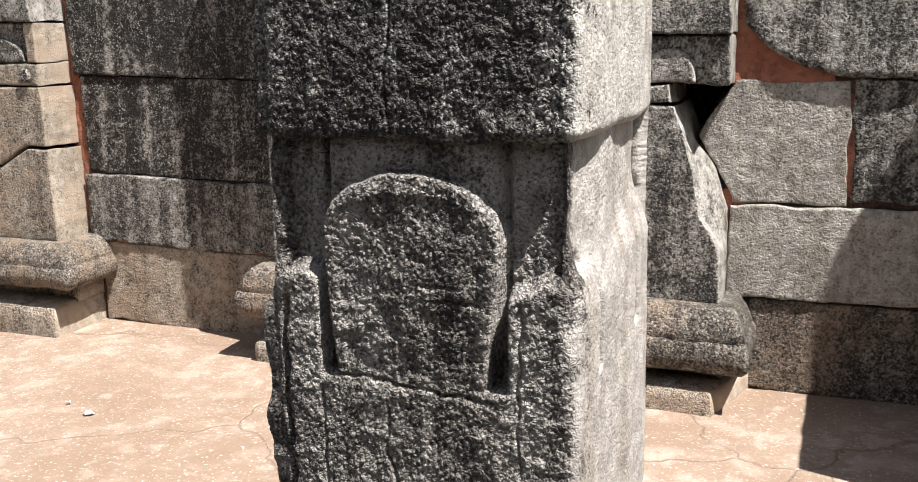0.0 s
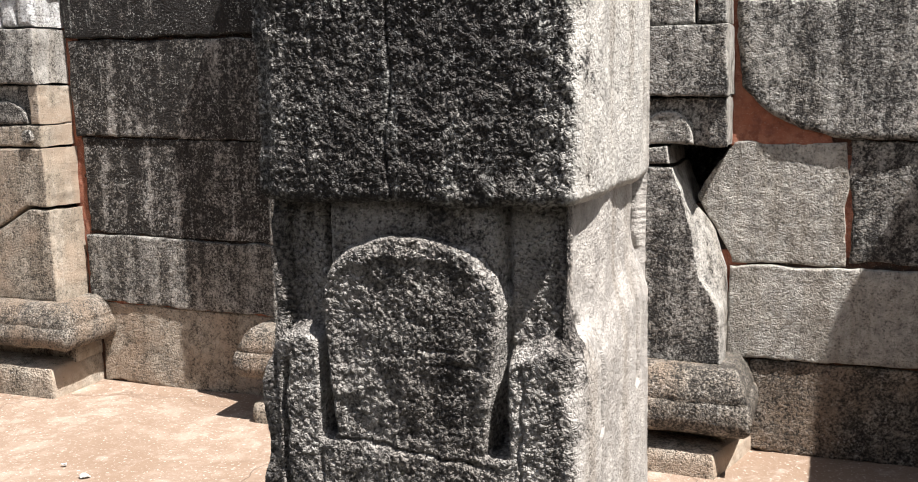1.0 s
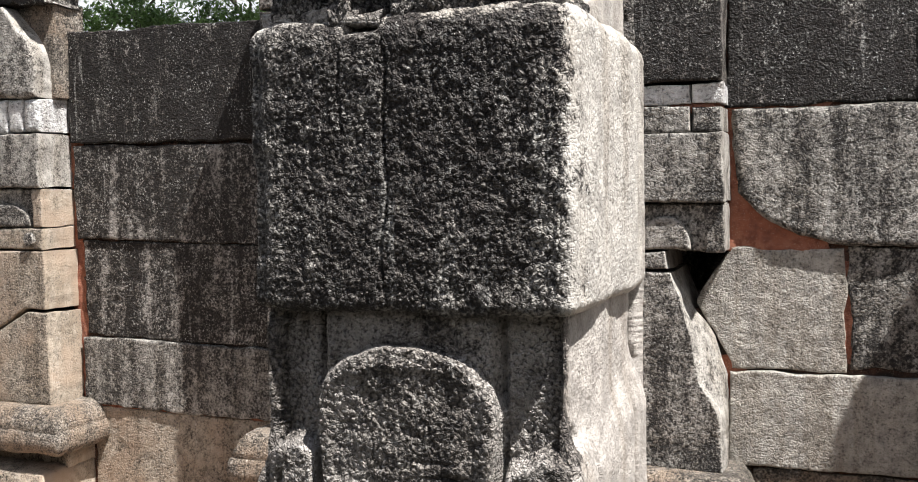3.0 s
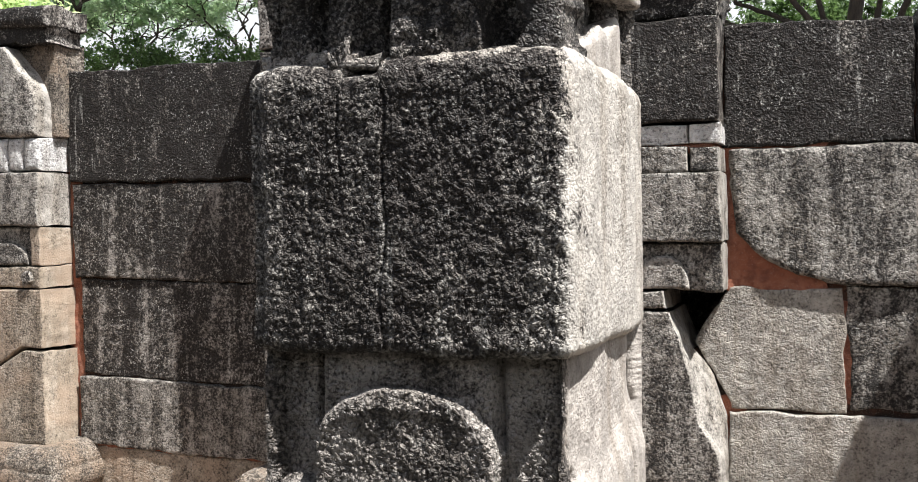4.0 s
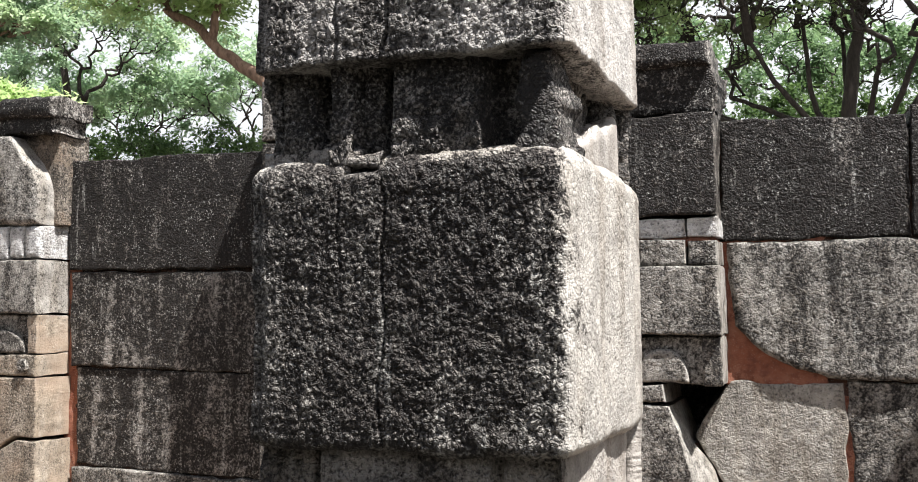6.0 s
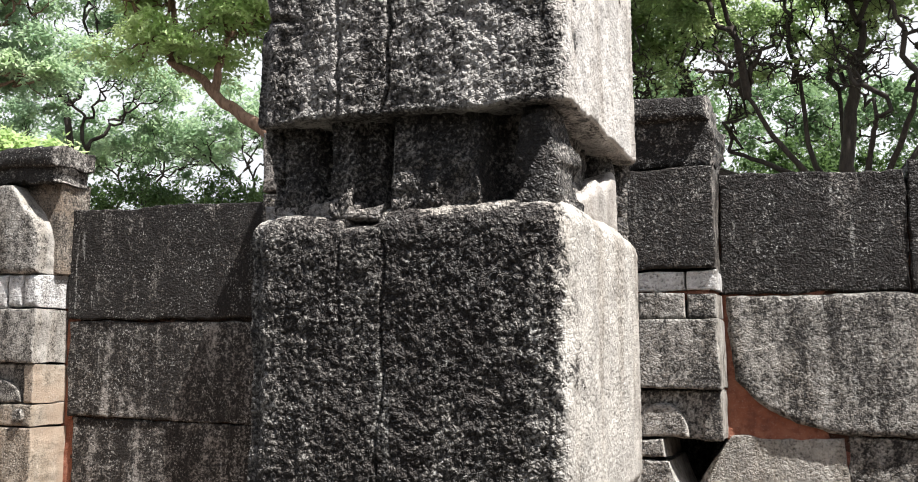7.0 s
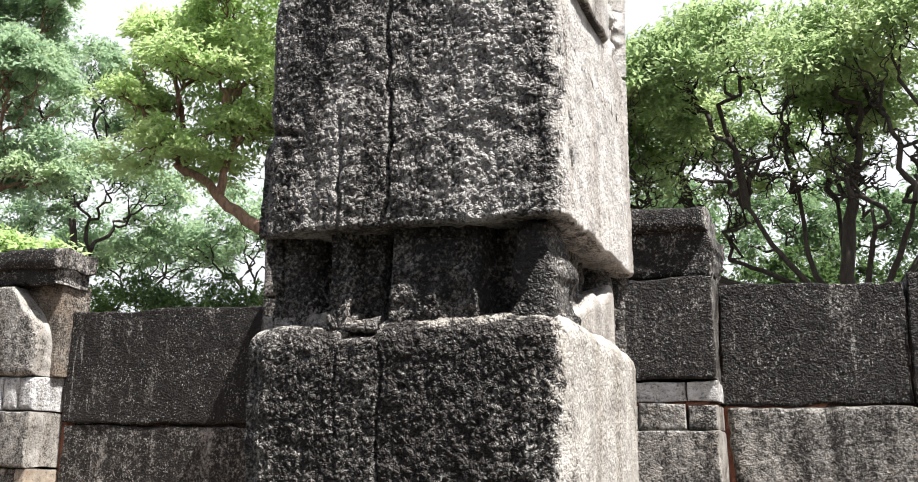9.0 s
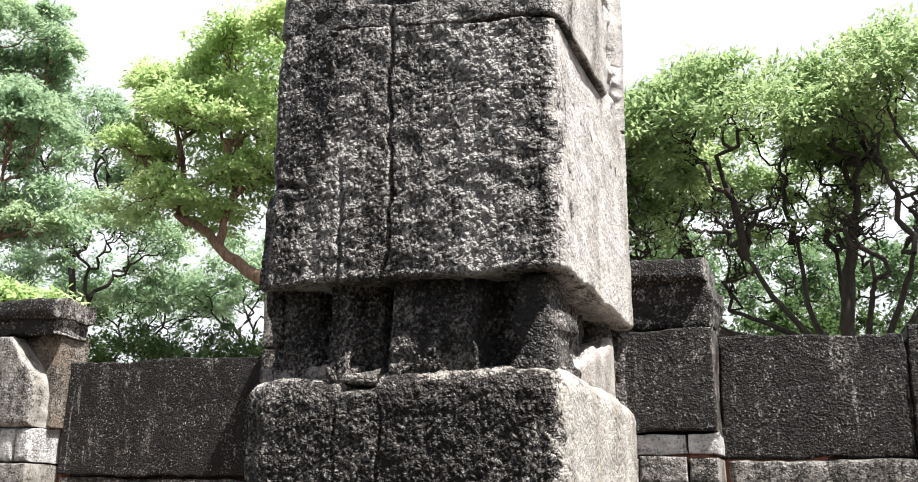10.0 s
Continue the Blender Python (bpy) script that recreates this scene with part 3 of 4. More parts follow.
# plain unseen walls added behind and beside the camera to block low sky light
for name, x0, x1, y0, y1, high in (("wall_south", -9.0, 6.0, -3.2, -2.6, 3.6), ("wall_west", -9.6, -9.0, -3.2, 4.7, 2.6), ("wall_east", 6.0, 6.6, -3.2, 4.7, 3.0)):
    box = [(x, y, z) for z in (-0.05, high) for x, y in ((x0, y0), (x1, y0), (x1, y1), (x0, y1))]
    ob = new(name, mesh_of(name, box, [[0, 1, 5, 4], [1, 2, 6, 5], [2, 3, 7, 6], [3, 0, 4, 7], [4, 5, 6, 7]], WALL_DARK, False))
    tagged(ob, "plain dark granite wall, unseen, added to block low sky light", "wall", kind="structure")

# unseen pier added beside the bay so that its shade falls on the wall
pier = thing("pier")
tagged(pier, "unseen weathered granite pier, added against the wall for its shade", "pier")
for k in range(5):
    part("stone", dressed("stone", 0.9, 1.5, k * 0.492, k * 0.492 + 0.488, 3.79, 4.09, WALL_DARK, seed=120 + k, res=0.05), pier)
# unseen block, sized only to cast the shade on the floor
shade_block = new("stone_block", dressed("stone_block", 0.51, 0.88, -0.02, 1.2, 3.2, 4.05, WALL_GREY, seed=130, res=0.05))
tagged(shade_block, "unseen upright grey granite block, added to shade the floor", "stone block")


# ---- carved pillar ----
PX, PY, HALF_X, HALF_Y = -0.445, 1.33, 0.2, 0.21


def loft(name, rows, relief, fine=0.0019, rough=1.0, seed=0, corner=0.023, lean=None, material=None):
    """A square pillar drum with worn arrises. rows: (height, inset) pairs; relief(face, u, z): depth cut into a face,
    u in metres from its middle; face 0 looks to -y, 1 to +x, 2 to +y, 3 to -x."""
    def side(half, res):
        return np.linspace(-half, half, max(3, int(2 * half / res)))[:-1]
    f, r = side(HALF_X, fine), side(HALF_Y, fine)
    b, l = side(HALF_X, 0.03), side(HALF_Y, fine * 3)
    ring = np.concatenate([np.stack([f, np.full(len(f), -HALF_Y)], -1), np.stack([np.full(len(r), HALF_X), r], -1),
                           np.stack([-b, np.full(len(b), HALF_Y)], -1), np.stack([np.full(len(l), -HALF_X), -l], -1)])
    face = np.concatenate([np.zeros(len(f)), np.ones(len(r)), np.full(len(b), 2), np.full(len(l), 3)])
    levels = []
    for (za, ea), (zb, eb) in zip(rows[:-1], rows[1:]):
        n = max(1, int(math.hypot(zb - za, eb - ea) / fine))
        for k in range(n):
            levels.append((za + (zb - za) * k / n, ea + (eb - ea) * k / n))
    levels.append(rows[-1])
    n = len(ring)
    z = np.repeat([v[0] for v in levels], n)
    e = np.repeat([v[1] for v in levels], n)
    face = np.tile(face, len(levels))
    x, y = np.tile(ring[:, 0], len(levels)), np.tile(ring[:, 1], len(levels))
    x, y = x * (HALF_X - e) / HALF_X, y * (HALF_Y - e) / HALF_Y
    wear = grain(np.stack([np.sign(x) * 3.0, np.sign(y) * 5.0, z + seed], -1), 0.07, 61) + 0.6 * grain(np.stack([np.sign(x) * 3.0, np.sign(y) * 5.0, z + seed], -1), 0.022, 62)
    corner = corner * (1.0 + np.where(y < 0, 0.45, 0.0) * wear)
    ax, ay = HALF_X - e - corner, HALF_Y - e - corner
    ix, iy = np.clip(x, -ax, ax), np.clip(y, -ay, ay)
    dx, dy = x - ix, y - iy
    far = np.maximum(np.hypot(dx, dy), 1e-6)
    nx, ny = dx / far, dy / far
    x, y = ix + nx * corner, iy + ny * corner
    u = np.where((face == 0) | (face == 2), x, y)
    cut = relief(face, u, z)
    p = np.stack([x + PX, y + PY, z], -1)
    q = p + seed * 1.7
    d1, d2 = cells(q * np.array([1.0, 1.0, 0.8]) + 0.003 * np.stack([grain(q, 0.01, k) for k in (1, 2, 3)], -1), 0.0078, 5)
    pits = step(0.55, 0.8, grain(q, 0.016, 31))
    smooth = np.where(face == 1, 0.4, 1.0) * (1 - 0.6 * np.clip(2 * np.abs(nx * ny), 0, 1))
    bumps = rough * smooth * (0.0017 * (step(0.0, 0.38, d2 - d1) - 0.6) + 0.0017 * grain(q * 0.97, 0.013, 8) + 0.0009 * grain(q, 0.027, 17) - 0.0012 * pits)
    bumps += rough * (0.0007 * grain(q, 0.05, 9) + 0.0022 * grain(q, 0.13, 10))
    p[:, 0] += nx * (bumps - cut)
    p[:, 1] += ny * (bumps - cut)
    p[:, 2] += rough * (0.0016 * grain(q, 0.012, 12) + 0.0035 * grain(q, 0.07, 13))
    if lean:
        p[:, 2] += lean(p)
    i = np.arange(len(levels) - 1)[:, None] * n + np.arange(n)[None, :]
    j = np.arange(len(levels) - 1)[:, None] * n + (np.arange(n)[None, :] + 1) % n
    faces = np.stack([i, j, j + n, i + n], -1).reshape(-1, 4).tolist()
    faces.append([(len(levels) - 1) * n + k for k in range(n)])
    return mesh_of(name, p, faces, material or PILLAR)


def box_rows(low, high, round_low, round_high, under=0.05):
    """Rows of a drum with rounded lower and upper arrises and closed ledges."""
    rows = [(low, under)]
    for k in range(5):
        a = k / 4 * math.pi / 2
        rows.append((low + round_low * (1 - math.cos(a)), round_low * (1 - math.sin(a))))
    for k in range(5):
        a = k / 4 * math.pi / 2
        rows.append((high - round_high * (1 - math.sin(a)), round_high * (1 - math.cos(a))))
    rows.append((high, under + 0.05))
    return rows


def crack(u, z, at, wander, low, high, width=0.002, depth=0.006, seed=0):
    """A fissure that runs up a face."""
    p = np.stack([np.full(len(z), seed * 3.1), np.zeros(len(z)), z], -1)
    line = at + wander * (1.6 * grain(p, 0.09, 41) + 0.7 * grain(p, 0.025, 42))
    return depth * np.exp(-((u - line) / width) ** 2) * step(low, low + 0.02, z) * (1 - step(high - 0.02, high, z))


def level_crack(u, z, at, slope, left, right, width=0.0028, depth=0.007, seed=0):
    p = np.stack([u, np.zeros(len(u)), np.full(len(u), seed * 2.3)], -1)
    line = at + slope * u + 0.004 * grain(p, 0.05, 43) + 0.002 * grain(p, 0.015, 44)
    return depth * np.exp(-((z - line) / width) ** 2) * step(left, left + 0.01, u) * (1 - step(right - 0.01, right, u))


def relief_low(face, u, z):
    """A round-headed leaf between two shoulders under a plain band, on the front and on the side."""
    w = 0.0065
    shift = u - np.where(face == 0, -0.01, 0.01)
    worn = np.stack([u, face * 1.3, z * 0.3], -1)
    # rounded shoulder tops, uneven from corner to corner
    top_edge = 1.192 + np.where(face == 0, 0.0, 0.022 * step(-0.1, 0.15, u)) + 0.01 * grain(worn, 0.05, 3) - 0.35 * np.clip(np.abs(np.abs(u) - 0.165) - 0.012, 0.0, 0.04)
    upper = step(0.0, 0.02, z - top_edge)
    head = np.clip(1 - (np.clip(z - 1.238, 0, None) / 0.083) ** 2, 0, 1) ** 0.5
    drop = np.clip((1.245 - z) / 0.18, 0, 1)
    leaf_l, leaf_r = -0.116 * head + 0.012 * drop, 0.117 * head - 0.021 * drop
    leaf = step(leaf_l - w, leaf_l + w, shift) * (1 - step(leaf_r - w, leaf_r + w, shift)) * step(1.05, 1.06, z) * (z < 1.322)
    inner = step(leaf_l + 0.012, leaf_l + 0.026, shift) * (1 - step(leaf_r - 0.026, leaf_r - 0.012, shift)) * (1 - step(1.288, 1.302, z + 0.25 * shift ** 2 / 0.1))
    band = step(-0.108 - w, -0.108 + w, shift) * (1 - step(0.11 - w, 0.11 + w, shift))
    shoulder = (1 - step(-0.118 - w, -0.118 + w, shift)) + step(0.119 - w, 0.119 + w, shift)
    bulge = 0.012 * np.clip(1 - (shift / 0.125) ** 2, 0, 1) * step(1.06, 1.2, z)
    carve = 0.002 * grain(np.stack([shift, face, z], -1), 0.03, 71)
    low = np.where(z > 1.062, 0.038 * (1 - np.clip(shoulder + leaf, 0, 1)) * step(1.062, 1.075, z), 0.0)
    low = low + leaf * (0.0005 + 0.0028 * inner) - bulge * leaf * 0.3
    high = 0.028 - 0.012 * band * (1 - leaf) - 0.028 * leaf + leaf * 0.0028 * inner - bulge * leaf * 0.3
    groove = 0.012 * (np.exp(-((shift + 0.113) / 0.005) ** 2) + np.exp(-((shift - 0.115) / 0.005) ** 2)) * (1 - leaf)
    cut = low * (1 - upper) + (high + groove) * upper + carve * leaf
    side_low = 0.3 * low
    rise = step(-0.03, 0.07, z - top_edge)
    side_high = 0.024 - 0.01 * np.clip(1 - (shift / 0.15) ** 2, 0, 1)
    side_cut = side_low * (1 - rise) + side_high * rise + 0.0025 * np.sin(u * 36.0) * rise
    cut = np.where(face == 0, cut, np.where(face == 1, side_cut, np.where(face == 3, 0.003 * upper, 0.0)))
    front = (face == 0)
    cut = cut + front * (crack(u, z, -0.135, 0.006, 0.4, 1.06, 0.0018, 0.004, seed=1) + crack(u, z, -0.04, 0.008, 0.4, 1.04, 0.0018, 0.0045, seed=2) + crack(u, z, 0.13, 0.006, 0.95, 1.19, 0.0018, 0.004, seed=3))
    cut = cut + front * (level_crack(u, z, 1.058, -0.04, -0.13, 0.1, 0.002, 0.005, seed=1) + level_crack(u, z, 1.19, 0.02, 0.0, 0.06, 0.002, depth=0.003, seed=4) + level_crack(u, z, 1.165, 0.05, 0.01, 0.09, 0.002, depth=0.003, seed=5))
    # the left side bulges low down, with a fissure behind the arris
    cut = cut - (face == 3) * 0.013 * (1 - step(1.13, 1.18, z)) * (1 + 0.5 * grain(np.stack([z, u * 0, u * 0], -1), 0.05, 5))
    cut = cut + front * crack(u, z, -0.182, 0.005, 0.4, 1.17, 0.0035, 0.014, seed=14)
    hole = (face == 1) * 0.022 * np.exp(-((u + 0.15) ** 2 + (z - 1.212) ** 2) / 0.00012)
    return cut + hole


def relief_block(face, u, z):
    front = (face == 0)
    cut = front * (crack(u, z, -0.082, 0.004, 1.55, 1.72, 0.0014, 0.003, seed=6) + crack(u, z, -0.028, 0.005, 1.3, 1.72, 0.0015, 0.004, seed=7))
    notch = front * 0.02 * step(1.685, 1.7, z) * step(-0.085, -0.078, u) * (1 - step(-0.035, -0.028, u))
    return cut + notch + (face == 1) * 0.0025 * np.sin(u * 33.0 + 1.5 * z) - (face == 3) * 0.008


def relief_neck(face, u, z):
    w = 0.008
    broken = 0.011 * grain(np.stack([u, z * 0.8, face], -1), 0.032, 21) + 0.005 * grain(np.stack([u, z, face], -1), 0.014, 22)
    def lump(a, b):
        return step(a - w, a + w, u) * (1 - step(b - w, b + w, u))
    teeth = np.clip(lump(-0.19, -0.125) * 0.6 + lump(-0.108, -0.07) + lump(-0.066, -0.034) * 0.55 + lump(-0.026, 0.098) + lump(0.182, 0.2) * 0.4, 0, 1)
    side = np.clip(lump(-0.2, -0.12) + lump(-0.06, 0.06) + lump(0.1, 0.2), 0, 1)
    taper = 0.012 * step(1.72, 1.8, z)
    front = 0.008 + 0.03 * (1 - teeth) + 0.3 * taper
    deep = 0.014 * lump(-0.033, -0.026) + 0.012 * lump(-0.066, -0.034) * (1 - step(1.72, 1.75, z))
    return np.where(face == 0, front + deep, np.where(face == 1, 0.022 + 0.016 * lump(-0.15, 0.1) + 0.006 * (1 - side) + 0.3 * taper + broken, 0.01 * (1 - step(1.72, 1.81, z)) + 0.4 * broken)) + np.where(face == 0, 0.35 * broken, 0.0)


def relief_upper(face, u, z):
    front = (face == 0)
    cut = front * (crack(u, z, -0.028, 0.006, 1.7, 2.3, 0.0022, 0.009, seed=8) + crack(u, z, -0.085, 0.004, 1.75, 1.98, 0.0022, 0.006, seed=9))
    cut = cut + front * level_crack(u, z, 1.945, -0.03, -0.21, -0.145, 0.0035, 0.012, seed=6)
    flute = front * 0.002 * np.sin(u * 31.0 + 1.0)
    # both flanks draw in upwards; the left one steps out below the split
    flank = 0.03 * (z - 1.82) * ((face == 1) | (face == 3)) + (face == 3) * (0.007 * step(1.935, 1.947, z) - 0.006)
    return cut + flute + flank


def relief_top(face, u, z):
    front = (face == 0)
    niche = front * 0.035 * step(2.185, 2.195, z) * step(-0.09, -0.08, u) * (1 - step(0.0, 0.03, u))
    spot = np.stack([u, z, face], -1)
    torn = u - 0.02 - 0.25 * (2.3 - z) + 0.03 * grain(spot, 0.05, 51) + 0.012 * grain(spot, 0.02, 52)
    chip = (face == 1) * step(0.0, 0.02, torn) * (0.026 + 0.014 * grain(spot, 0.03, 53) + 0.006 * grain(spot, 0.012, 54))
    return niche + chip + front * crack(u, z, -0.026, 0.004, 2.0, 2.6, 0.003, 0.012, seed=10)


pillar = thing("stone_pillar")
tagged(pillar, "square carved granite pillar, black crusted front, pale sunlit side", "pillar")
part("foot", mesh_of("foot", [(PX + sx * HALF_X, PY + sy * HALF_Y, z) for z in (-0.05, 0.6) for sx, sy in ((-1, -1), (1, -1), (1, 1), (-1, 1))],
                     [[0, 1, 5, 4], [1, 2, 6, 5], [2, 3, 7, 6], [3, 0, 4, 7], [4, 5, 6, 7]], PILLAR_WORN, False), pillar, "plain lower length of the pillar")
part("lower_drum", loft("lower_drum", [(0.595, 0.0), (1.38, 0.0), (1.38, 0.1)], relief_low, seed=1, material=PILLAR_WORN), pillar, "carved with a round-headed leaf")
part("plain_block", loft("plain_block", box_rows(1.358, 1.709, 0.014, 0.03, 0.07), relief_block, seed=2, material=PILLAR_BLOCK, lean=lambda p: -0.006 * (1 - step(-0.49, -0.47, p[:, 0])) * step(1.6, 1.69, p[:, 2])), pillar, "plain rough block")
part("neck", loft("neck", [(1.66, 0.004), (1.83, 0.004), (1.83, 0.1)], relief_neck, seed=3, rough=1.3, material=PILLAR_SHADED), pillar, "neck with worn dentils")
for left, right, high, deep in ((PX - 0.195, PX - 0.06, 1.719, 1.14), (PX - 0.09, PX - 0.03, 1.712, 1.135)):
    part("bedding", dressed("bedding", left, right, 1.69, high, deep, 1.3, PILLAR_WORN, 0.005, 0.006, 0.006, 21, lumps=0.03), pillar, "crumbled pale bedding mortar")
part("corner_dentil", dressed("corner_dentil", lambda v: PX + 0.135 + 0.006 * v, lambda v: PX + 0.184 - 0.01 * v ** 2, 1.69, 1.82, 1.136, 1.22, PILLAR_SHADED, 0.004, 0.006, 0.008, 22, lumps=0.03), pillar, "worn corner dentil stained tan")
lip = dressed("broken_lip", 1.17, 1.46, 1.69, lambda u: 1.712 + 0.078 * u ** 1.2, 0.262, 0.34, PILLAR_WORN, res=0.006, rough=0.007, seed=9, lumps=0.05, edge=0.012)
lip.transform(Matrix(((0, -1, 0, 0), (1, 0, 0, 0), (0, 0, 1, 0), (0, 0, 0, 1))))
part("broken_lip", lip, pillar, "pale broken lip")
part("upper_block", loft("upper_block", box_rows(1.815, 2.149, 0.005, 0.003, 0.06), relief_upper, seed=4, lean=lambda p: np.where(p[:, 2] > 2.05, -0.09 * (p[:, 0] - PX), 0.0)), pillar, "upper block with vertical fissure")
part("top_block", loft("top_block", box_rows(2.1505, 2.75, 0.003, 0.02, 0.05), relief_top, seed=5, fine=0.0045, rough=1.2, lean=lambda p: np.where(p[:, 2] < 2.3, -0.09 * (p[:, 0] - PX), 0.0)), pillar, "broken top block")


# ---- trees ----
def tube(points, radii, sides=6):
    pts = np.asarray(points, float)
    d = np.gradient(pts, axis=0)
    d /= np.linalg.norm(d, axis=1)[:, None] + 1e-9
    up = np.where(np.abs(d[:, 2:3]) > 0.9, np.array([[1.0, 0, 0]]), np.array([[0, 0, 1.0]]))
    a = np.cross(d, up)
    a /= np.linalg.norm(a, axis=1)[:, None] + 1e-9
    b = np.cross(d, a)
    ang = np.linspace(0, 2 * math.pi, sides, endpoint=False)
    v = pts[:, None] + (a[:, None] * np.cos(ang)[None, :, None] + b[:, None] * np.sin(ang)[None, :, None]) * np.asarray(radii)[:, None, None]
    n = len(pts)
    i = np.arange(n - 1)[:, None] * sides + np.arange(sides)[None]
    j = np.arange(n - 1)[:, None] * sides + (np.arange(sides)[None] + 1) % sides
    return v.reshape(-1, 3), np.stack([i, j, j + sides, i + sides], -1).reshape(-1, 4)


def limbs(start, tips, rng, twig=0.012, bend=0.12, reach=0.42):
    """Branches that divide from the fork until each reaches one spray of leaves."""
    tubes = []

    def run(p, r0, q, r1):
        far = np.linalg.norm(q - p)
        t = np.linspace(0, 1, 5)[:, None]
        mid = rng.normal(size=3) * bend * far
        other = rng.normal(size=3) * bend * 0.6 * far
        line = p + (q - p) * t + mid * (np.sin(t * math.pi)) + other * np.sin(t * 2 * math.pi)
        tubes.append(tube(line, np.linspace(r0, r1, 5), 6 if r0 > 0.03 else 4))

    def size(n):
        return twig * n ** 0.5

    def divide(p, group, r0):
        if len(group) == 1:
            run(p, r0, group[0], twig * 0.4)
            return
        c = group - group.mean(0)
        axis = np.linalg.svd(c, full_matrices=False)[2][0] + rng.normal(size=3) * 0.25
        s = c @ axis
        cut = np.quantile(s, rng.uniform(0.35, 0.65))
        one, two = group[s <= cut], group[s > cut]
        for g in (one, two):
            if not len(g):
                continue
            q = p + (g.mean(0) - p) * reach * rng.uniform(0.75, 1.25)
            q[2] -= 0.06 * np.linalg.norm(g.mean(0) - p)
            r = size(len(g))
            run(p, max(r0 * 0.8, r) if len(g) > len(group) * 0.4 else r, q, r)
            divide(q, g, r)

    divide(np.asarray(start, float), tips, size(len(tips)))
    return tubes


def crown_tips(blobs, rng, shell=0.55):
    """Ends of twigs inside the crown's lobes, most of them near the upper skin."""
    out = []
    for cx, cy, cz, rx, ry, rz, n in blobs:
        d = rng.normal(size=(n, 3))
        d /= np.linalg.norm(d, axis=1)[:, None]
        d[:, 2] = np.where(d[:, 2] < -0.05, -d[:, 2] * 0.7, d[:, 2])
        k = rng.uniform(shell, 1.0, size=(n, 1)) ** 0.6
        out.append(np.array([cx, cy, cz]) + d * k * np.array([rx, ry, rz]))
    return np.concatenate(out)


def leaf_mesh(name, tips, each, spray, flat, size, material, rng, droop=0.0):
    """Mounded sprays: feathery leaves that lie over a low dome round each tip and hang at its rim."""
    n = len(tips) * each
    d = rng.normal(size=(n, 3))
    d[:, 2] = np.abs(d[:, 2]) - 0.25
    d /= np.linalg.norm(d, axis=1)[:, None]
    far = rng.uniform(0.25, 1.0, size=(n, 1)) ** 0.4
    scale = np.repeat(rng.uniform(0.55, 1.3, size=len(tips)), each)[:, None]
    # each mound breaks up into tufts
    tuft = rng.normal(size=(len(tips), 9, 3))
    tuft[:, :, 2] = np.abs(tuft[:, :, 2])
    tuft /= np.linalg.norm(tuft, axis=2)[:, :, None]
    pick = tuft[np.repeat(np.arange(len(tips)), each), rng.integers(0, 9, n)]
    d = d * 0.5 + pick * 0.62
    c = np.repeat(tips, each, axis=0) + d * far * scale * np.array([spray, spray, spray * flat * 1.5])
    c[:, 2] -= droop * (d[:, 0] ** 2 + d[:, 1] ** 2) * spray
    a = d * np.array([1.0, 1.0, 0.2]) + rng.normal(size=(n, 3)) * 0.45 + np.array([0, 0, -0.35])
    a /= np.linalg.norm(a, axis=1)[:, None] + 1e-9
    up = d * 0.6 + rng.normal(size=(n, 3)) * 0.4 + np.array([0, 0, 0.8])
    b = np.cross(up, a)
    b /= np.linalg.norm(b, axis=1)[:, None] + 1e-9
    l = (size * rng.uniform(0.6, 1.4, size=(n, 1)))
    v = np.stack([c - a * l * 0.5, c + b * l * 0.2, c + a * l * 0.5, c - b * l * 0.2], 1).reshape(-1, 3)
    return mesh_of(name, v, np.arange(n * 4).reshape(-1, 4), material, False)


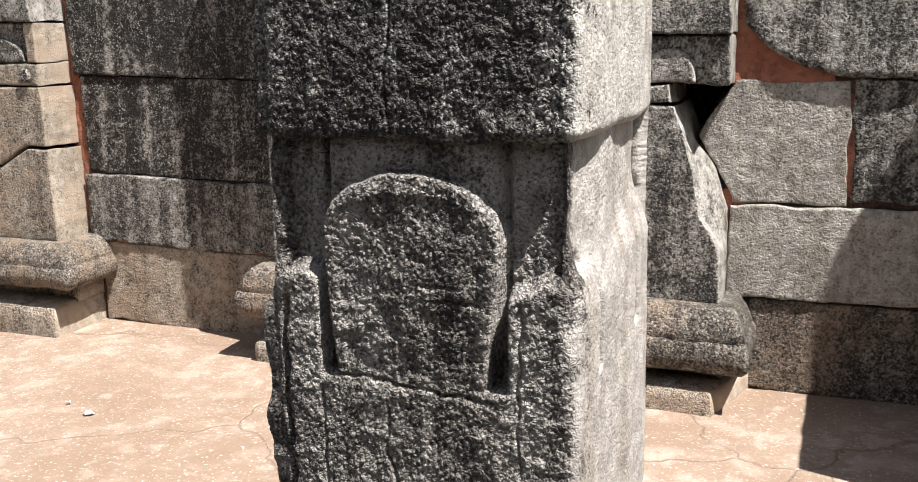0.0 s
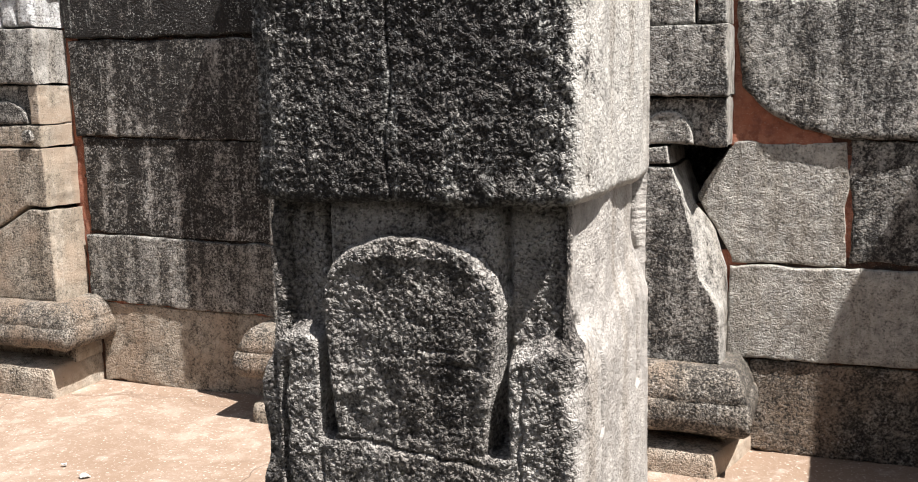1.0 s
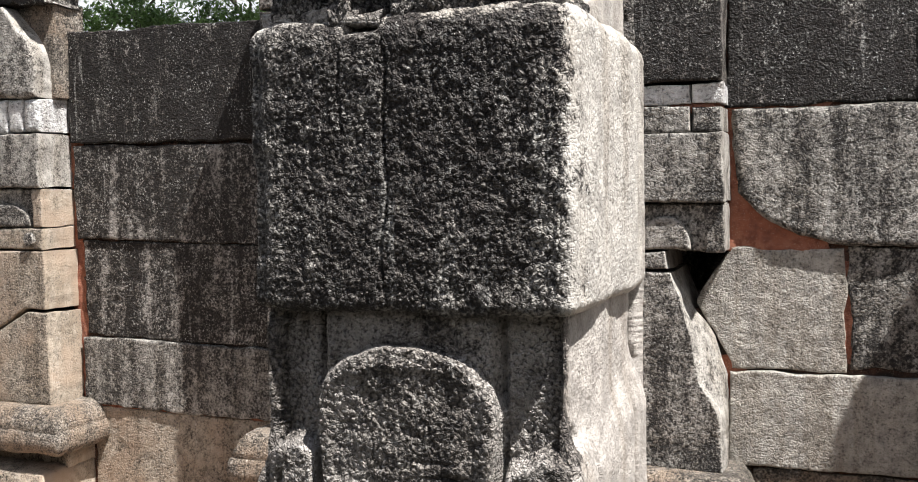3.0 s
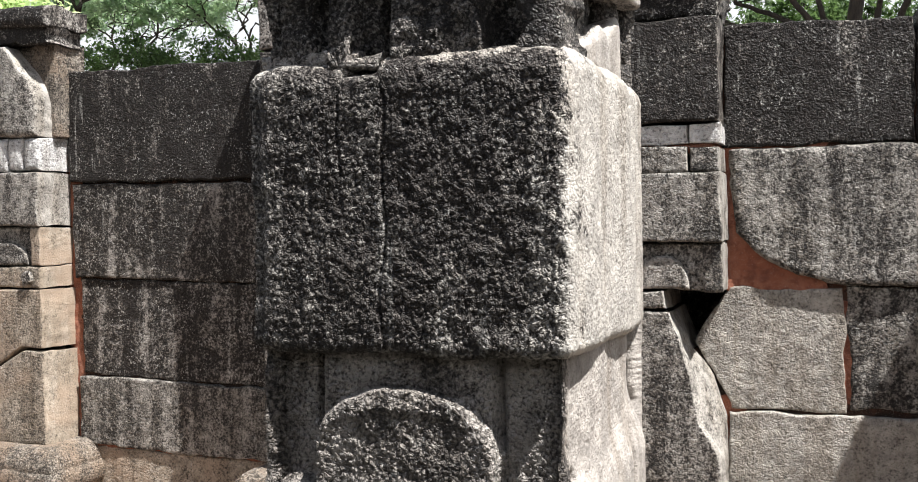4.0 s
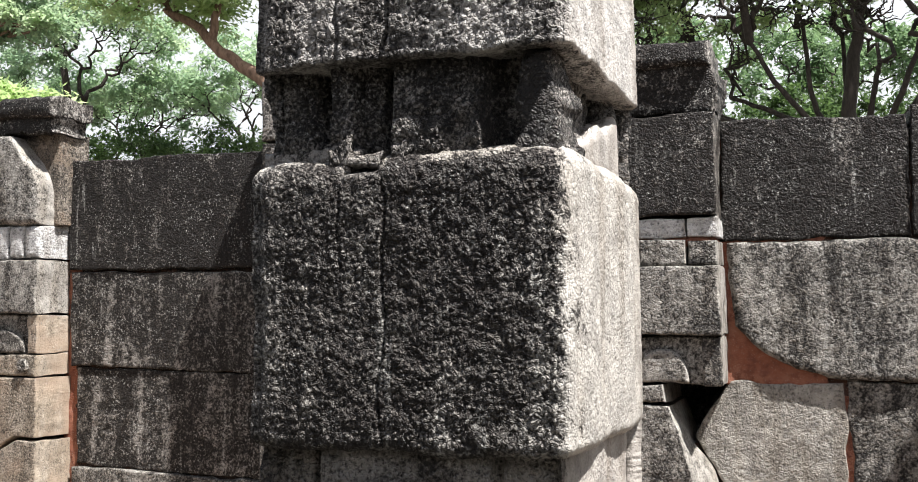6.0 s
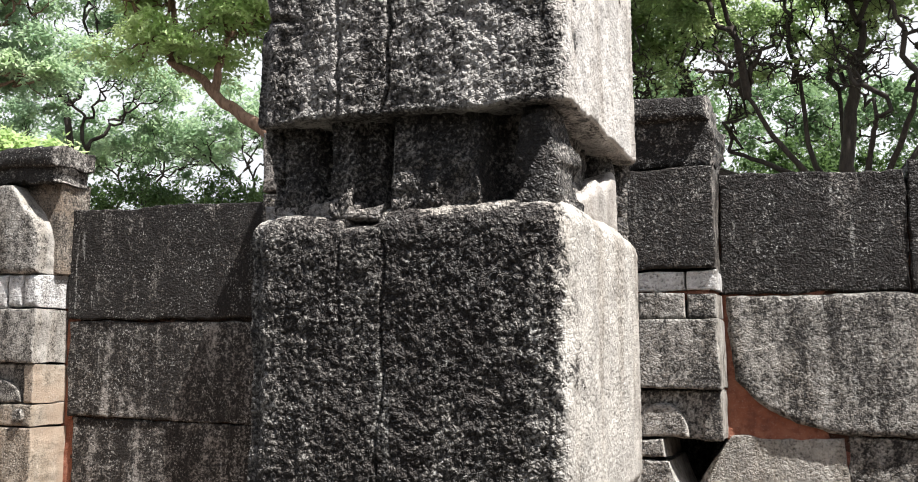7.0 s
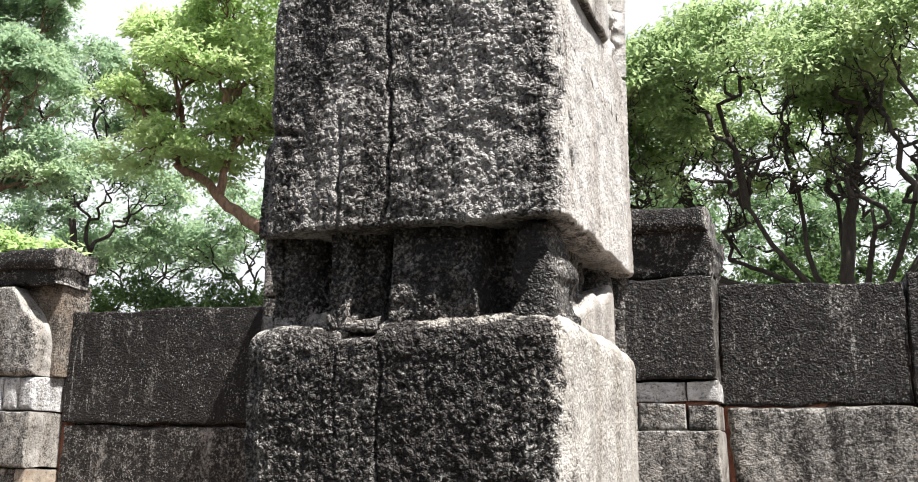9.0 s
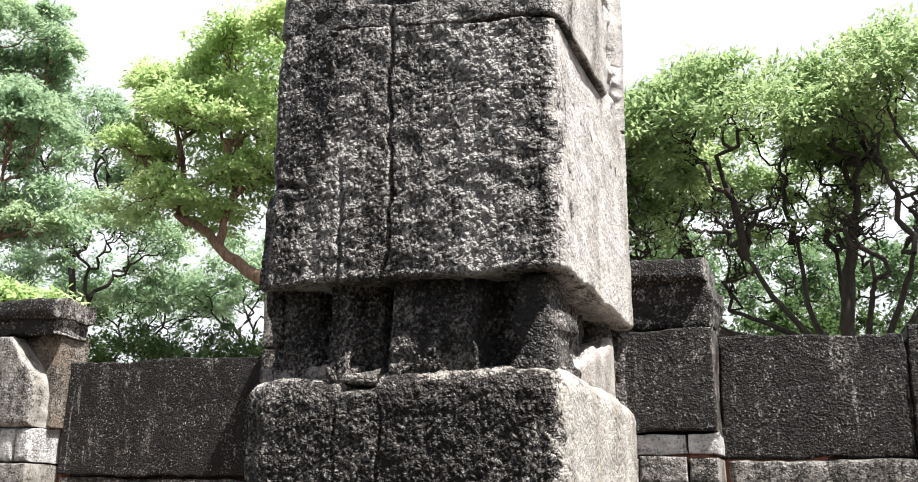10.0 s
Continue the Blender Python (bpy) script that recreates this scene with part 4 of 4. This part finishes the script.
def tree(label, base, fork, blobs, bark, leaves, seed, trunk_r=0.3, each=220, spray=0.8, flat=0.4, size=0.12, twig=0.016, droop=0.25, bend=0.12, stems=(), shell=0.55, bare=()):
    """A tapered trunk, stems, limbs that divide, and sprays of small leaves."""
    rng = np.random.default_rng(seed)
    tips = crown_tips(blobs, rng, shell)
    t = np.linspace(0, 1, 8)[:, None]
    base, fork = np.array(base, float), np.array(fork, float)
    line = base + (fork - base) * t + np.array([0.25, 0.1, 0]) * np.sin(t * math.pi) * rng.normal()
    tubes = [tube(line, np.linspace(trunk_r * 1.25, trunk_r * 0.85, 8), 10)]
    if stems:
        leafy = tips
        if bare:
            tips = np.concatenate([tips, crown_tips(bare, rng, 0.2)])
        ends = np.array([pts[-1] for pts, r0, r1 in stems])
        nearest = np.argmin(((tips[:, None, :] - ends[None]) ** 2 * np.array([1, 1, 0.3])).sum(-1), 1)
        for k, (pts, r0, r1) in enumerate(stems):
            pts = np.asarray(pts, float)
            m = np.linspace(0, len(pts) - 1, len(pts) * 4)
            fine = np.stack([np.interp(m, np.arange(len(pts)), pts[:, a]) for a in range(3)], -1)
            for _ in range(3):
                fine[1:-1] = (fine[:-2] + 2 * fine[1:-1] + fine[2:]) / 4
            fine[1:-1] += rng.normal(size=(len(fine) - 2, 3)) * r1 * 0.25
            tubes.append(tube(fine, np.linspace(r0, r1, len(fine)), 8))
            if (nearest == k).any():
                tubes += limbs(pts[-1], tips[nearest == k], rng, twig, bend)
        tips = leafy
    else:
        tubes += limbs(fork, tips, rng, twig, bend)
    verts, faces, at = [], [], 0
    for v, f in tubes:
        verts.append(v)
        faces.append(f + at)
        at += len(v)
    owner = thing("tree")
    tagged(owner, label, "tree", "trees behind the wall")
    part("trunk", mesh_of("trunk", np.concatenate(verts), np.concatenate(faces), bark), owner)
    part("crown", leaf_mesh("crown", tips, each, spray, flat, size, leaves, rng, droop), owner)
    return owner


def umbrella_stems():
    """One upright stem and many thinner ones that sweep outwards and then up."""
    rnd = random.Random(3)
    out = [([(0.45, 21, 3.8), (0.3, 21, 5.4), (0.5, 21, 6.9), (0.6, 21, 7.7)], 0.17, 0.09)]
    for k in range(17):
        x = -6.2 + 0.78 * k + rnd.uniform(-0.3, 0.3)
        y, z = 21 + rnd.uniform(-2.2, 1.5), 6.6 + rnd.uniform(-0.5, 0.9) - 0.06 * abs(x)
        start = 0.45 + 0.08 * (x - 0.4)
        bow = rnd.uniform(0.35, 0.62)
        out.append(([(start, 21, 3.9 + rnd.uniform(-0.4, 0.4)), (start + bow * 0.5 * (x - start), 21 + 0.3 * (y - 21), 4.6 + rnd.uniform(0.0, 0.5)),
                     (start + (bow + 0.25) * (x - start), 21 + 0.7 * (y - 21), 5.5 + rnd.uniform(0.0, 0.5)), (x, y, z)], 0.085, 0.04))
    return out


# spreading tree with dark sinuous limbs
tree("broad umbrella-shaped tree with dark sinuous limbs and green crown", (0.6, 21.0, 0), (0.45, 21.0, 4.2),
     [(-1.6, 21.0, 8.8, 3.4, 3.0, 2.3, 165), (2.6, 21.0, 9.2, 3.2, 3.0, 2.2, 115), (-4.6, 21.0, 8.3, 2.6, 2.6, 1.9, 65), (6.0, 21.0, 9.0, 3.0, 3.0, 2.2, 50), (0.0, 22.0, 7.2, 6.0, 2.0, 0.9, 26)],
     BARK_DARK, LEAF_DARK, 5, 0.24, 300, 0.8, 0.42, 0.14, 0.0125, bend=0.24, shell=0.85, bare=[(-1.8, 20.6, 7.0, 3.8, 2.0, 1.6, 190), (3.0, 20.6, 7.2, 3.5, 2.0, 1.6, 140)],
     stems=umbrella_stems())
# bright layered crown, with a bare red limb
tree("tree with bright yellow-green layered crown and bare reddish limb", (-7.4, 15.0, 0), (-8.1, 15.0, 4.5),
     [(-10.8, 15.2, 8.2, 2.1, 1.8, 1.5, 70), (-9.2, 15.5, 9.9, 2.6, 1.8, 1.1, 75), (-11.4, 15.0, 7.0, 1.2, 1.3, 0.7, 25), (-12.0, 15.3, 9.5, 1.2, 1.2, 0.7, 30), (-9.7, 15.4, 7.5, 0.9, 1.0, 0.8, 26)],
     BARK_RED, LEAF_LIGHT, 6, 0.2, 300, 0.6, 0.4, 0.12, 0.011, bend=0.16, shell=0.7,
     stems=[([(-8.0, 15, 4.3), (-8.7, 15, 5.2), (-9.5, 15, 5.75), (-10.2, 15, 6.2), (-10.7, 15, 6.75), (-11.4, 15, 7.1)], 0.16, 0.06),
            ([(-10.4, 15, 6.45), (-10.35, 15, 6.9), (-10.2, 15.1, 7.5)], 0.09, 0.045),
            ([(-8.0, 15, 4.3), (-8.3, 15.2, 6.2), (-8.5, 15.3, 8.0)], 0.13, 0.06)])
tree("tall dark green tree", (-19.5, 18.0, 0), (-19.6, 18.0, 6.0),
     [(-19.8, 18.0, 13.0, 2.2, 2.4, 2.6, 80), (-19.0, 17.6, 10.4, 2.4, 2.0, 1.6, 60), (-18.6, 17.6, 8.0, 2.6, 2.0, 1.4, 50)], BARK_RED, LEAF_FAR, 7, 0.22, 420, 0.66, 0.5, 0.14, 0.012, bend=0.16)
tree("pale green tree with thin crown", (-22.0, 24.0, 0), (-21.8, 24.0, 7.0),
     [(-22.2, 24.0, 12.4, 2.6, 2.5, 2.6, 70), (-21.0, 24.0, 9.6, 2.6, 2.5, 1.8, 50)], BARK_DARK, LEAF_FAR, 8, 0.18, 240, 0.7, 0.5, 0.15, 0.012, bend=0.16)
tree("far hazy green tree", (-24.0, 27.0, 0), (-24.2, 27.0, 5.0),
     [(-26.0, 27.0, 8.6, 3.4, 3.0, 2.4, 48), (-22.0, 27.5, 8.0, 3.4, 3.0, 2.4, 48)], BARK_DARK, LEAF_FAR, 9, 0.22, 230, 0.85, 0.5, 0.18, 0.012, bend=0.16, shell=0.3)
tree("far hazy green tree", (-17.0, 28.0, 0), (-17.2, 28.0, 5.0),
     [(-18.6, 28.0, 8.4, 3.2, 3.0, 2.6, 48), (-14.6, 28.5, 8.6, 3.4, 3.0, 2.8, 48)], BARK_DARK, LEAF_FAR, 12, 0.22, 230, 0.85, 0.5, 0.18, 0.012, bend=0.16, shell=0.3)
tree("small bright yellow-green tree close behind the wall", (-8.5, 8.0, 0), (-8.4, 8.0, 2.2),
     [(-8.35, 8.0, 3.5, 0.8, 0.7, 0.45, 45)], BARK_RED, LEAF_LIGHT, 10, 0.06, 200, 0.3, 0.5, 0.1, 0.007)
tree("far green tree behind the spreading one", (-2.0, 33.0, 0), (-2.0, 33.0, 5.0),
     [(-7.0, 33.0, 8.6, 4.0, 3.0, 3.6, 50), (-1.0, 33.0, 8.2, 4.0, 3.0, 3.6, 45), (5.0, 33.0, 8.6, 4.5, 3.0, 3.6, 45)], BARK_DARK, LEAF_SHADE, 11, 0.3, 290, 0.95, 0.5, 0.2, 0.012, shell=0.4)
tree("low dark green shrub behind the wall", (-13.5, 17.0, 0), (-13.5, 17.0, 2.5),
     [(-16.6, 17.0, 4.5, 1.6, 1.2, 0.9, 34), (-13.8, 17.0, 4.6, 1.8, 1.2, 0.9, 38), (-11.0, 17.2, 4.4, 1.6, 1.2, 0.8, 34)], BARK_DARK, LEAF_DEEP, 13, 0.1, 150, 0.5, 0.7, 0.11, 0.01, shell=0.2)
tree("low dark green shrub behind the wall", (1.5, 27.0, 0), (1.5, 27.0, 3.0),
     [(-4.5, 27.0, 5.6, 2.2, 1.5, 1.4, 40), (-0.6, 27.0, 5.8, 2.4, 1.5, 1.5, 45), (3.4, 27.0, 5.8, 2.2, 1.5, 1.4, 40)], BARK_DARK, LEAF_DEEP, 14, 0.1, 240, 0.62, 0.7, 0.15, 0.01, shell=0.2)


def litter(at, size, seed):
    """A crumpled pale scrap."""
    rng = np.random.default_rng(seed)
    a = np.linspace(0, 2 * math.pi, 9)[:-1]
    r = size * rng.uniform(0.55, 1.0, 8)
    rim = np.stack([np.cos(a) * r, np.sin(a) * r * 0.7, 0.004 + rng.uniform(0, 0.018, 8)], -1)
    v = np.concatenate([[[0, 0, 0.012]], rim, rim * 0.96 + np.array([0, 0, -0.003])]) + np.array(at)
    f = [[0, 1 + k, 1 + (k + 1) % 8] for k in range(8)] + [[1 + k, 9 + k, 9 + (k + 1) % 8, 1 + (k + 1) % 8] for k in range(8)] + [[9 + k for k in range(7, -1, -1)]]
    ob = new("litter_scrap", mesh_of("litter_scrap", v, f, LIME, False))
    tagged(ob, "crumpled pale scrap lying on the earth floor", "litter")


litter((-2.7, 2.99, 0.0), 0.03, 1)
litter((-2.86, 3.06, 0.0), 0.016, 2)
